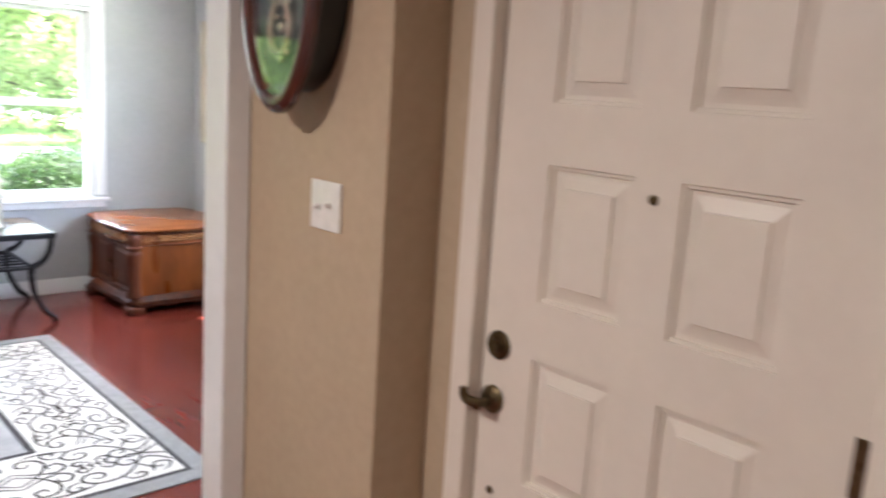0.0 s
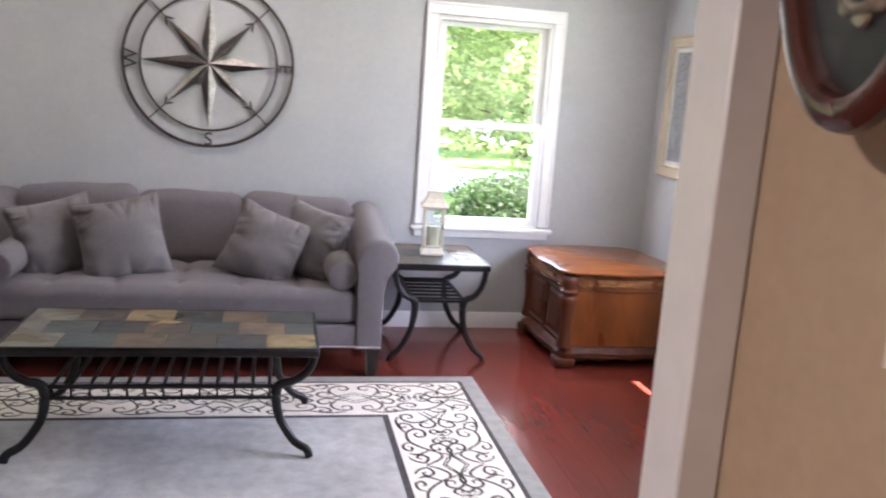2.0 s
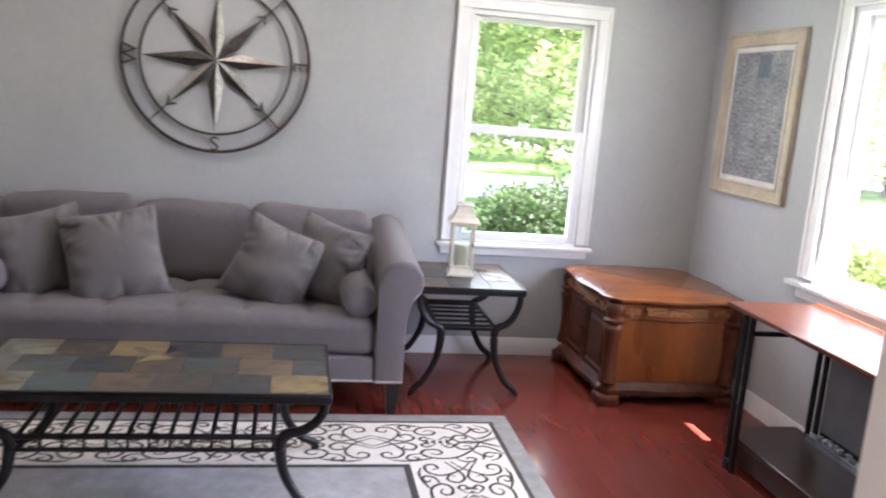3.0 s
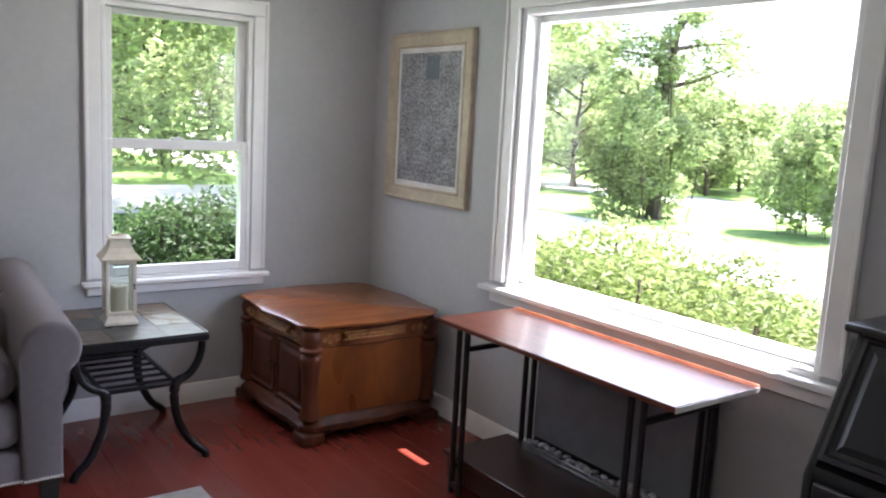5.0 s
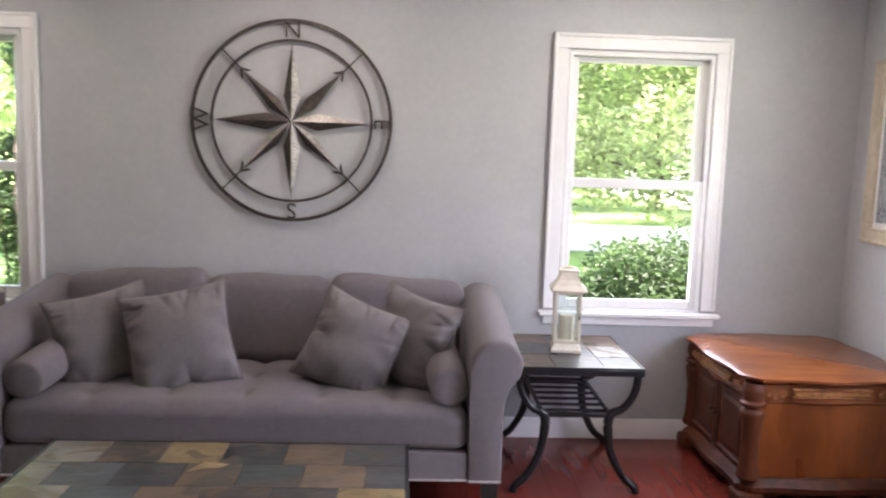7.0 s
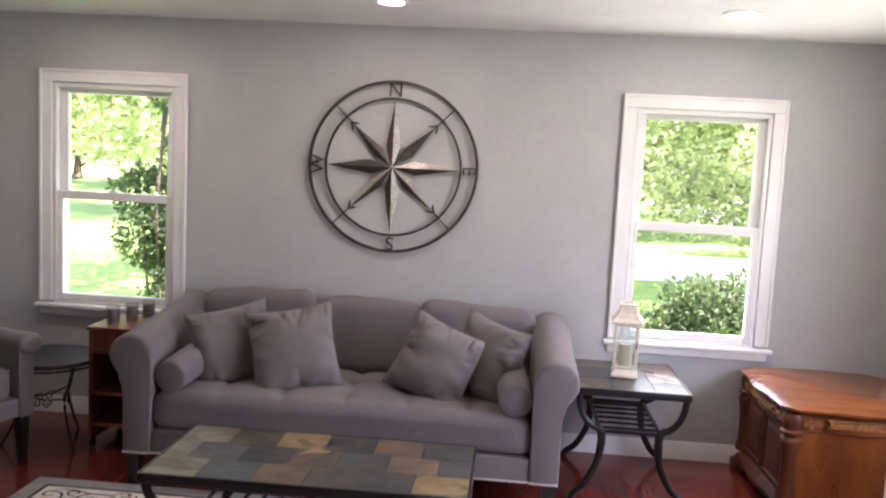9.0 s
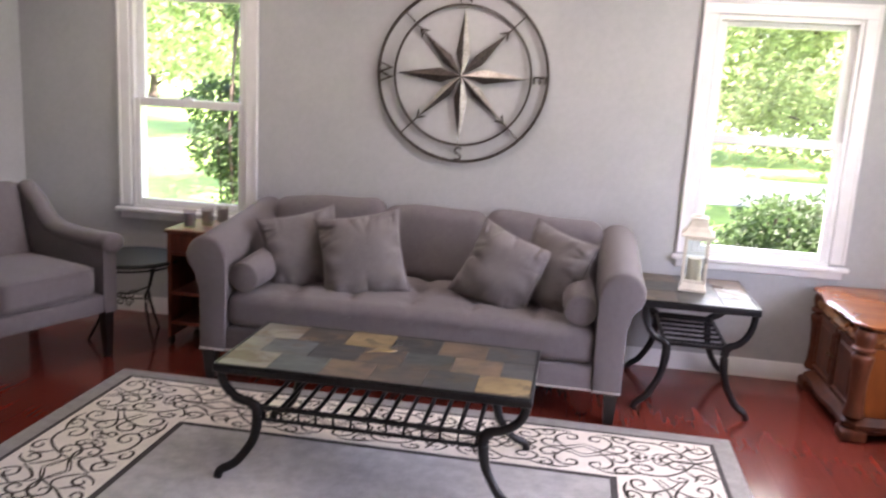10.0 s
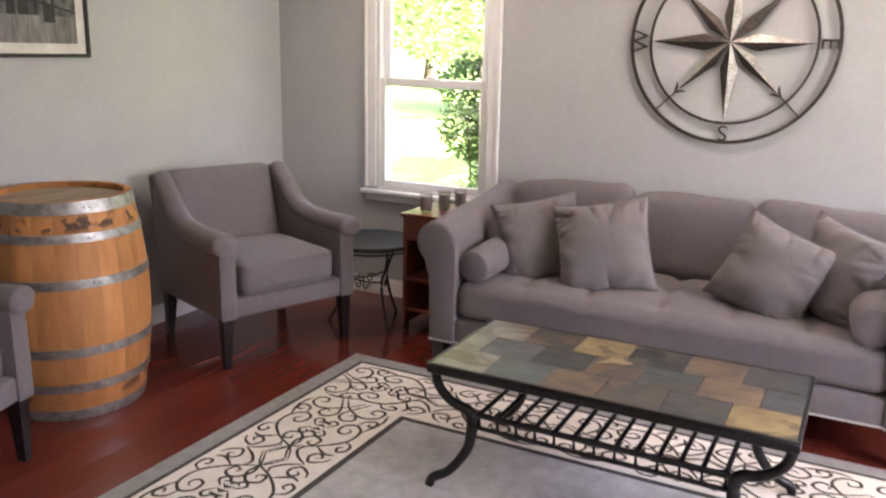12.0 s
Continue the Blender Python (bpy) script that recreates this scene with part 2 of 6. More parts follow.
BARK = material("bark", (0.10, 0.075, 0.055), (0.05, 0.038, 0.028), 12, 0.95, stretch=(3, 3, 0.6), bump=0.8)
SIDING = material("white_siding", (0.72, 0.72, 0.71), None, 12, 0.6)


def leaf_material(name, a, b):
    m = material(name, a, b, 2.2, 0.55, big=0.3, lo=0.3, hi=0.7)
    n, l = m.node_tree.nodes, m.node_tree.links
    p = n["Principled BSDF"]
    tr, mix = n.new("ShaderNodeBsdfTranslucent"), n.new("ShaderNodeMixShader")
    geo, ramp = n.new("ShaderNodeNewGeometry"), n.new("ShaderNodeMapRange")
    ramp.inputs["To Min"].default_value, ramp.inputs["To Max"].default_value = 0.55, 1.45
    l.new(geo.outputs["Random Per Island"], ramp.inputs["Value"])
    hsv = n.new("ShaderNodeHueSaturation")
    src = p.inputs["Base Color"].links[0].from_socket
    l.new(src, hsv.inputs["Color"])
    l.new(ramp.outputs["Result"], hsv.inputs["Value"])
    l.new(hsv.outputs["Color"], p.inputs["Base Color"])
    l.new(hsv.outputs["Color"], tr.inputs["Color"])
    mix.inputs[0].default_value = 0.58
    l.new(p.outputs[0], mix.inputs[1])
    l.new(tr.outputs[0], mix.inputs[2])
    l.new(mix.outputs[0], n["Material Output"].inputs["Surface"])
    return m


LEAF = leaf_material("tree_leaves", (0.37, 0.44, 0.20), (0.23, 0.30, 0.125))
HEDGE = leaf_material("hedge_leaves", (0.30, 0.36, 0.12), (0.16, 0.22, 0.065))
SHRUB = leaf_material("shrub_leaves", (0.085, 0.145, 0.045), (0.038, 0.072, 0.025))

# ---- shape helpers ----
def mesh_object(name, bm, mat, smooth=True):
    me = bpy.data.meshes.new(name)
    bmesh.ops.recalc_face_normals(bm, faces=bm.faces)
    bm.to_mesh(me)
    bm.free()
    if smooth:
        for f in me.polygons:
            f.use_smooth = True
        me.set_sharp_from_angle(angle=radians(38))
    me.materials.append(mat)
    return new(name, me)


def part(name, bm, mat, parent, label="", smooth=True):
    ob = mesh_object(name, bm, mat, smooth)
    ob.parent = parent
    return tagged(ob, label)


def thing(name, m, label, category, group="", kind=""):
    ob = new(name)
    ob.empty_display_size = 0.1
    ob.matrix_world = m
    return tagged(ob, label, category, group, kind)


def box(bm, x0, y0, z0, x1, y1, z1, bevel=0.0, seg=1):
    vs = [bm.verts.new((x, y, z)) for x in (x0, x1) for y in (y0, y1) for z in (z0, z1)]
    fs = [bm.faces.new([vs[i] for i in q]) for q in ((0, 1, 3, 2), (4, 6, 7, 5), (0, 4, 5, 1), (2, 3, 7, 6), (0, 2, 6, 4), (1, 5, 7, 3))]
    if bevel:
        es = {e for f in fs for e in f.edges}
        bmesh.ops.bevel(bm, geom=list(es), offset=bevel, segments=seg, affect="EDGES", profile=0.5)
    return bm


def boxes(*args, bevel=0.0, seg=1):
    bm = bmesh.new()
    for a in args:
        box(bm, *a, bevel=bevel, seg=seg)
    return bm


def prism(outline, lo, hi, axis="z", bevel=0.0, seg=2):
    """An outline of (u, v) pairs, extruded along an axis from lo to hi."""
    bm = bmesh.new()
    place = {"z": lambda u, v, w: (u, v, w), "y": lambda u, v, w: (u, w, v), "x": lambda u, v, w: (w, u, v)}[axis]
    a = [bm.verts.new(place(u, v, lo)) for u, v in outline]
    b = [bm.verts.new(place(u, v, hi)) for u, v in outline]
    n = len(a)
    caps = [bm.faces.new(a), bm.faces.new(b[::-1])]
    for i in range(n):
        bm.faces.new((a[i], a[(i + 1) % n], b[(i + 1) % n], b[i]))
    if bevel:
        bmesh.ops.bevel(bm, geom=list({e for f in caps for e in f.edges}), offset=bevel, segments=seg, affect="EDGES", profile=0.5)
    return bm


def lathe(profile, n=32, bm=None, centre=(0, 0, 0)):
    bm = bm or bmesh.new()
    rings = []
    for r, z in profile:
        rings.append([bm.verts.new((centre[0] + r * math.cos(2 * math.pi * i / n), centre[1] + r * math.sin(2 * math.pi * i / n), centre[2] + z)) for i in range(n)])
    for a, b in zip(rings, rings[1:]):
        for i in range(n):
            bm.faces.new((a[i], a[(i + 1) % n], b[(i + 1) % n], b[i]))
    bm.faces.new(rings[0][::-1])
    bm.faces.new(rings[-1])
    return bm


def smooth_path(pts, n=6):
    """A curve through the points (Catmull-Rom)."""
    p = [Vector(q) for q in pts]
    p = [2 * p[0] - p[1], *p, 2 * p[-1] - p[-2]]
    out = []
    for a, b, c, d in zip(p, p[1:], p[2:], p[3:]):
        for i in range(n):
            t = i / n
            out.append(0.5 * (2 * b + (c - a) * t + (2 * a - 5 * b + 4 * c - d) * t * t + (3 * b - a - 3 * c + d) * t ** 3))
    out.append(p[-2])
    return out


def tube(pts, r, bm=None, sides=8, closed=False, up=(0, 0.03, 1), flat=1.0):
    """A round bar along the points; r a number or one for each point."""
    bm = bm or bmesh.new()
    pts = [Vector(q) for q in pts]
    rings = []
    for i, q in enumerate(pts):
        a = pts[i - 1] if i or closed else q
        b = pts[(i + 1) % len(pts)] if i + 1 < len(pts) or closed else q
        d = (b - a).normalized()
        s = d.cross(Vector(up))
        s = s.normalized() if s.length > 1e-4 else d.orthogonal().normalized()
        u = s.cross(d).normalized()
        rr = r[i] if isinstance(r, (list, tuple)) else r
        rings.append([bm.verts.new(q + rr * (math.cos(2 * math.pi * k / sides) * s + flat * math.sin(2 * math.pi * k / sides) * u)) for k in range(sides)])
    pairs = list(zip(rings, rings[1:])) + ([(rings[-1], rings[0])] if closed else [])
    for a, b in pairs:
        for k in range(sides):
            bm.faces.new((a[k], a[(k + 1) % sides], b[(k + 1) % sides], b[k]))
    if not closed:
        bm.faces.new(rings[0][::-1])
        bm.faces.new(rings[-1])
    return bm


def moved(bm, m):
    bmesh.ops.transform(bm, matrix=m, verts=bm.verts)
    return bm


def cushion(w, d, h, n=14, edge=0.30, puff=0.0, sag=0.0):
    """A soft block, its edges rounded, its middle puffed; centred on x and y, standing on z = 0."""
    bm = bmesh.new()
    grid = {}
    rad = min(w, d, h) * edge
    for face in range(6):
        ax = face // 2
        sign = 1 if face % 2 else -1
        for i in range(n + 1):
            for j in range(n + 1):
                u, v = 2 * i / n - 1, 2 * j / n - 1
                c = [0, 0, 0]
                c[ax], c[(ax + 1) % 3], c[(ax + 2) % 3] = sign, u, v
                key = tuple(round(q * n) for q in c)
                if key in grid:
                    continue
                half = (w / 2, d / 2, h / 2)
                core = [min(abs(q) * s, s - rad) for q, s in zip(c, half)]
                over = Vector([(abs(q) * s - k) for q, s, k in zip(c, half, core)])
                if over.length > 1e-9:
                    over = over.normalized() * rad if max(over) >= rad - 1e-9 else over
                p = [math.copysign(k + o, q) for k, o, q in zip(core, over, c)]
                bulge = (1 - c[0] ** 2) * (1 - c[1] ** 2)
                p[2] += math.copysign(puff * bulge, p[2]) if abs(c[2]) > 0.99 else 0
                grid[key] = bm.verts.new((p[0], p[1], p[2] + h / 2 - sag * bulge))
    for face in range(6):
        ax = face // 2
        sign = 1 if face % 2 else -1
        for i in range(n):
            for j in range(n):
                q = []
                for a, b in ((i, j), (i + 1, j), (i + 1, j + 1), (i, j + 1)):
                    c = [0, 0, 0]
                    c[ax], c[(ax + 1) % 3], c[(ax + 2) % 3] = sign, 2 * a / n - 1, 2 * b / n - 1
                    q.append(grid[tuple(round(k * n) for k in c)])
                bm.faces.new(q)
    return bm


def throw_pillow(size=0.46, thick=0.16, n=22, seed=0):
    """A square pillow, plump in the middle, pinched to a seam, with pulled corners and creases."""
    rnd = random.Random(seed)
    ph = [rnd.uniform(0, 6.3) for _ in range(8)]
    folds = [(rnd.choice((1, 1, -1, -1, 2, -2)), rnd.uniform(-0.9, 0.9), rnd.uniform(-0.5, 0.5), rnd.uniform(0.007, 0.02)) for _ in range(16)]
    bm = bmesh.new()
    sides = []
    for s in (1, -1):
        g = []
        for i in range(n + 1):
            row = []
            for j in range(n + 1):
                u, v = 2 * i / n - 1, 2 * j / n - 1
                if s < 0 and (i in (0, n) or j in (0, n)):
                    row.append(sides[0][i][j])
                    continue
                k = ((1 - abs(u) ** 2.6) * (1 - abs(v) ** 2.6))
                t = thick / 2 * max(k, 0) ** 0.55
                pull = 1 - 0.10 * (1 - u * u) * (abs(v) > 0) * abs(v) ** 3 * 1.0
                pull2 = 1 - 0.10 * (1 - v * v) * abs(u) ** 3
                crease = 0.011 * math.sin(13 * v + ph[0] + 4 * u) * abs(u) ** 3 + 0.011 * math.sin(12 * u + ph[1] - 5 * v) * abs(v) ** 3
                crease += 0.006 * math.sin(5 * u + 3 * v + ph[2]) * (u * u + v * v) + 0.004 * math.sin(7 * v - 2 * u + ph[3])
                for side, pos, slant, deep in folds:
                    w, e = (v, u * side) if side * side == 1 else (u, v * side / 2)
                    if e > 0.35:
                        crease -= deep * math.exp(-((w - pos - slant * (1 - e)) / 0.045) ** 2) * ((e - 0.35) / 0.65) ** 1.3
                crease *= min(1, k * 5)
                row.append(bm.verts.new((u * size / 2 * pull2, s * (t + crease), v * size / 2 * pull)))
            g.append(row)
        sides.append(g)
        for i in range(n):
            for j in range(n):
                bm.faces.new((g[i][j], g[i + 1][j], g[i + 1][j + 1], g[i][j + 1]))
    return bm


def letters(text, size, depth=0.002):
    c = bpy.data.curves.new("letters", "FONT")
    c.body, c.size, c.extrude, c.align_x, c.align_y = text, size, depth, "CENTER", "CENTER"
    o = new("letters", c)
    bpy.context.view_layer.update()
    me = bpy.data.meshes.new_from_object(o)
    bpy.data.objects.remove(o)
    bm = bmesh.new()
    bm.from_mesh(me)
    return bm

# ---- the rooms ----
XL, XR, YS, YN, ZC = -2.735, 2.96, 2.18, 6.09, 2.42      # living room
HX, HDX, HY = 1.20, 1.36, 1.425                           # hall wall, door recess, corner of the recess
TH = 0.16


def holed_wall(name, axis, at, thick, lo, hi, z0, z1, holes, mat):
    """A wall along an axis, with openings (from, to, sill, head) through it."""
    bm = bmesh.new()
    cuts = sorted({lo, hi, *[h[0] for h in holes], *[h[1] for h in holes]})
    for a, b in zip(cuts, cuts[1:]):
        spans = [(z0, z1)]
        for h in holes:
            if h[0] <= a and b <= h[1]:
                spans = [(z0, h[2]), (h[3], z1)]
        for c, d in spans:
            if d - c > 1e-4:
                if axis == "x":
                    box(bm, a, at, c, b, at + thick, d)
                else:
                    box(bm, at, a, c, at + thick, b, d)
    bmesh.ops.remove_doubles(bm, verts=bm.verts, dist=1e-5)
    seen, dead = {}, []
    for f in bm.faces:
        key = tuple(round(c, 4) for c in f.calc_center_median())
        if key in seen:
            dead += [f, seen[key]]
        seen[key] = f
    bmesh.ops.delete(bm, geom=list(set(dead)), context="FACES")
    return tagged(mesh_object(name, bm, mat, smooth=False), kind="structure")


WIN_R, SHIFT = 1.822, -3.435
PWIN = (3.30, 4.87, 0.80, 2.06)
PHOLE = (3.30, 4.87, 0.76, 2.06)
SIDE_Z = (0.70, 2.02)
SIDE_HOLE = (0.67, 2.02)
tagged(holed_wall("wall_north", "x", YN, TH, XL - TH, XR + TH, 0, ZC,
                  [(WIN_R + SHIFT - 0.378, WIN_R + SHIFT + 0.378, *SIDE_HOLE), (WIN_R - 0.378, WIN_R + 0.378, *SIDE_HOLE)], WALL), "pale grey painted living room wall with two windows")
tagged(holed_wall("wall_east", "y", XR, TH, YS - 0.12, YN, 0, ZC, [PHOLE], WALL), "pale grey painted wall round a wide picture window")
tagged(holed_wall("wall_west", "y", XL - TH, TH, -1.6, YN, 0, ZC, [], WALL), "pale grey painted side wall")
# partition to the hall: a short return at the front, and the stub beyond the wood column
tagged(holed_wall("wall_south", "x", YS - 0.12, 0.12, HX + 0.005, XR, 0, ZC, [], WALL), "pale grey wall beside the wide opening")
tagged(holed_wall("wall_stub", "x", YS - 0.12, 0.12, XL, -0.66, 0, ZC, [], WALL), "pale grey wall beside the wood column")
tagged(holed_wall("wall_hall_east", "y", HX, 0.12, HY, YS - 0.12, 0, ZC, [], HALL), "tan painted hall wall with a clock and a switch")
tagged(holed_wall("wall_hall_return", "x", HY, 0.05, HX + 0.12, HDX + 0.10, 0, ZC, [], HALL), "tan painted return beside the front door")
tagged(holed_wall("wall_entry", "y", HDX, 0.10, -1.6, HY, 0, ZC, [(0.40, 1.342, -0.01, 2.09)], HALL), "tan painted wall round the front door")
tagged(holed_wall("wall_hall_south", "x", -1.6, 0.12, XL, HDX, 0, ZC, [], HALL), "tan painted far wall of the hall")
tagged(mesh_object("ceiling", boxes((XL - TH, -1.6, ZC, XR + TH, YN + TH, ZC + 0.12)), CEIL, False), "white painted flat ceiling", kind="structure")
tagged(mesh_object("floor", boxes((XL - TH, -1.6, -0.12, HDX + 0.10, YN + TH, -0.012), (HDX + 0.10, YS - 0.12, -0.12, XR + TH, YN + TH, -0.012)), JOINT, False), "dark red cherry plank floor, glossy", kind="structure")
floor = bpy.data.objects["floor"]

# casing of the opening
trim = tagged(mesh_object("trim_opening", boxes((1.14, YS - 0.135, 0, HX + 0.004, YS - 0.012, ZC - 0.002), (1.126, YS - 0.165, 0, HX - 0.002, YS - 0.1355, ZC - 0.002), bevel=0.004), TRIM),
              "white painted casing of the opening to the hall", kind="structure")


def baseboard(x0, y0, x1, y1, nx, ny):
    """A moulded board 0.106 m high along a wall; (nx, ny) points into the room."""
    prof = [(0, 0), (0.016, 0), (0.016, 0.078), (0.012, 0.085), (0.012, 0.093), (0.005, 0.106), (0, 0.106)]
    bm = bmesh.new()
    a = [bm.verts.new((x0 + nx * u, y0 + ny * u, v)) for u, v in prof]
    b = [bm.verts.new((x1 + nx * u, y1 + ny * u, v)) for u, v in prof]
    n = len(prof)
    bm.faces.new(a)
    bm.faces.new(b[::-1])
    for i in range(n):
        bm.faces.new((a[i], a[(i + 1) % n], b[(i + 1) % n], b[i]))
    return tagged(mesh_object("baseboard", bm, TRIM), "white moulded baseboard along the wall", kind="structure")


baseboard(XL + 0.016, YN - 0.001, XR - 0.016, YN - 0.001, 0, -1)
baseboard(XR - 0.001, YS, XR - 0.001, YN, -1, 0)
baseboard(XL + 0.001, YS, XL + 0.001, YN, 1, 0)
baseboard(HX + 0.01, YS + 0.001, XR - 0.016, YS + 0.001, 0, 1)
baseboard(HX - 0.001, HY, HX - 0.001, YS - 0.15, -1, 0)


def pane(name, m, w, h, parent, mat=PANE):
    bm = moved(boxes((-w / 2, -0.003, -h / 2, w / 2, 0.003, h / 2)), m)
    ob = part(name, bm, mat, parent, smooth=False)
    ob.visible_shadow = False
    return ob


def sash(parent, name, x0, x1, z0, z1, y, stile=0.045, rail=0.045, bottom=None):
    bottom = bottom or rail
    bm = boxes((x0, y - 0.018, z0, x0 + stile, y + 0.018, z1), (x1 - stile, y - 0.018, z0, x1, y + 0.018, z1),
               (x0 + stile, y - 0.017, z0, x1 - stile, y + 0.017, z0 + bottom), (x0 + stile, y - 0.017, z1 - rail, x1 - stile, y + 0.017, z1), bevel=0.004)
    s = part(name, bm, TRIM, parent)
    pane("pane", Matrix.Translation(((x0 + x1) / 2, y, (z0 + bottom + z1 - rail) / 2)), x1 - x0 - 2 * stile + 0.01, z1 - z0 - bottom - rail + 0.01, s)
    return s


def casing(bm, x0, x1, z0, z1, w, y, head=True):
    """Moulded boards round an opening, on the room side at y (towards -y)."""
    for a, b in ((x0 - w, x0), (x1, x1 + w)):
        box(bm, a, y - 0.018, z0, b, y, z1, bevel=0.003)
    for a, b in ((x0 - w, x0 - w + 0.018), (x1 + w - 0.018, x1 + w)):
        box(bm, a, y - 0.028, z0, b, y - 0.0185, z1 + w, bevel=0.003)
    box(bm, x0 - w, y - 0.018, z1, x1 + w, y, z1 + w, bevel=0.003)
    box(bm, x0 - w + 0.018, y - 0.028, z1 + w - 0.018, x1 + w - 0.018, y - 0.0185, z1 + w, bevel=0.003)


def side_window(name, label):
    """Double-hung window about the local origin at its foot; the room lies towards -y."""
    w = thing(name, Matrix(), label, "window", kind="structure")
    z0, z1 = SIDE_Z
    bm = bmesh.new()
    casing(bm, -0.378, 0.378, z0, z1, 0.076, 0)
    part("casing", bm, TRIM, w)
    part("window_sill", boxes((-0.475, -0.052, 0.662, 0.475, 0.0, 0.686), (-0.378, 0.0, 0.662, 0.378, 0.16, 0.7), bevel=0.005), TRIM, w)
    part("apron", boxes((-0.452, -0.02, 0.615, 0.452, 0, 0.6615), bevel=0.004), TRIM, w)
    part("window_frame", boxes((-0.378, 0.003, z0, -0.361, 0.155, z1), (0.361, 0.003, z0, 0.378, 0.155, z1), (-0.361, 0.003, z1 - 0.03, 0.361, 0.155, z1),
                               (0.349, 0.088, z0, 0.361, 0.12, z1 - 0.03), (-0.361, 0.088, z0, -0.349, 0.12, z1 - 0.03),
                               (0.352, -0.006, z0, 0.374, 0.0025, z1 - 0.012), (-0.374, -0.006, z0, -0.352, 0.0025, z1 - 0.012), bevel=0.003), TRIM, w)
    sash(w, "upper_sash", -0.359, 0.359, 1.335, z1 - 0.032, 0.066, 0.049, 0.028, 0.04)
    low = sash(w, "lower_sash", -0.359, 0.359, 0.702, 1.375, 0.024, 0.037, 0.048, 0.045)
    part("sash_lock", boxes((-0.035, 0.008, 1.3755, 0.025, 0.04, 1.387), (-0.01, 0.006, 1.3872, 0.005, 0.03, 1.394), bevel=0.003), TRIM, low)
    return w


win1 = side_window("window_1", "white double-hung window with moulded casing, garden behind")
win1.matrix_world = pose(WIN_R, YN, 0)
win2 = copy_thing(win1, pose(WIN_R + SHIFT, YN, 0))
win2.name = "window_2"

# picture window, turned so that the room lies towards its -y
pw = thing("window_3", pose(XR, (PWIN[0] + PWIN[1]) / 2, 0, 0, 0, -90), "wide white picture window with a single pane, garden behind", "window", kind="structure")
half = (PWIN[1] - PWIN[0]) / 2
bm = bmesh.new()
casing(bm, -half, half, PWIN[2], PWIN[3], 0.082, 0)
part("casing", bm, TRIM, pw)
part("window_sill", boxes((-half - 0.14, -0.055, 0.752, half + 0.14, 0, 0.778), (-half, 0.0, 0.752, half, 0.16, 0.80), bevel=0.005), TRIM, pw)
part("apron", boxes((-half - 0.085, -0.02, 0.70, half + 0.085, 0, 0.7515), bevel=0.004), TRIM, pw)
part("window_frame", boxes((-half, 0.004, 0.8, -half + 0.03, 0.155, 2.06), (half - 0.03, 0.004, 0.8, half, 0.155, 2.06), (-half + 0.03, 0.004, 2.03, half - 0.03, 0.155, 2.06),
                           (-half + 0.03, 0.07, 0.8, -half + 0.055, 0.12, 2.03), (half - 0.055, 0.07, 0.8, half - 0.03, 0.12, 2.03),
                           (-half + 0.055, 0.07, 0.8, half - 0.055, 0.12, 0.835), (-half + 0.055, 0.07, 2.0, half - 0.055, 0.12, 2.03), bevel=0.003), TRIM, pw)
pane("pane", Matrix.Translation((0, 0.095, 1.4175)), 2 * half - 0.10, 1.175, pw)

# ---- front door (faces -x) ----
DX, DY0, DY1 = 1.39, 0.437, 1.277
door = thing("door_1", pose(0, 0, 0), "cream white panelled front door, closed", "door", kind="structure")
cols = [(0.603, 0.817), (0.92, 1.13)]
rows = [(0.33, 0.622), (0.74, 1.032), (1.158, 1.45), (1.575, 1.868)]
bm = bmesh.new()
ys = [DY0, cols[0][0], cols[0][1], cols[1][0], cols[1][1], DY1]
zs = [0.012, *[z for r in rows for z in r], 2.03]
for a, b in ((ys[0], ys[1]), (ys[2], ys[3]), (ys[4], ys[5])):
    box(bm, DX, a, zs[0], DX + 0.044, b, zs[-1])
for c, d in cols:
    for a, b in zip(zs[0::2], zs[1::2]):
        box(bm, DX, c, a, DX + 0.044, d, b)
part("door_leaf", bm, DOOR, door, smooth=False)
for c, d in cols:
    for a, b in rows:
        bm = bmesh.new()
        rings = []
        for ins, dep in ((0, 0), (0.0015, 0.006), (0.008, 0.006), (0.0095, 0.013), (0.018, 0.013), (0.026, 0.011), (0.044, 0.005), (0.0455, 0.001), (0.049, 0.001)):
            rings.append([bm.verts.new((DX + dep, y, z)) for y, z in ((c + ins, a + ins), (d - ins, a + ins), (d - ins, b - ins), (c + ins, b - ins))])
        for p, q in zip(rings, rings[1:]):
            for i in range(4):
                bm.faces.new((p[i], p[(i + 1) % 4], q[(i + 1) % 4], q[i]))
        bm.faces.new(rings[-1])
        part("door_panel", bm, DOOR, door, smooth=False)
part("door_frame", boxes((HDX - 0.010, DY1 + 0.004, 0, HDX + 0.10, 1.342, 2.09), (HDX - 0.010, 0.40, 0, HDX + 0.10, DY0 - 0.004, 2.09), (HDX - 0.010, DY0 - 0.004, 2.036, HDX + 0.10, DY1 + 0.004, 2.09),
                         (HDX - 0.022, 0.325, 0, HDX - 0.010, 0.41, 2.15), (HDX - 0.022, 0.41, 2.08, HDX - 0.010, 1.342, 2.15), bevel=0.004), DOOR, door)
part("weather_strip", boxes((DX + 0.046, 0.42, 0.0, DX + 0.07, 1.30, 2.04)), DOOR, door)
turn = Matrix.Rotation(radians(-90), 4, "Y")
part("deadbolt", moved(lathe([(0.0, 0), (0.033, 0), (0.033, 0.006), (0.028, 0.012), (0.015, 0.013), (0.014, 0.02), (0, 0.02)], 28), Matrix.Translation((DX, 1.228, 1.038)) @ turn), BRONZE, door, "antique brass deadbolt")
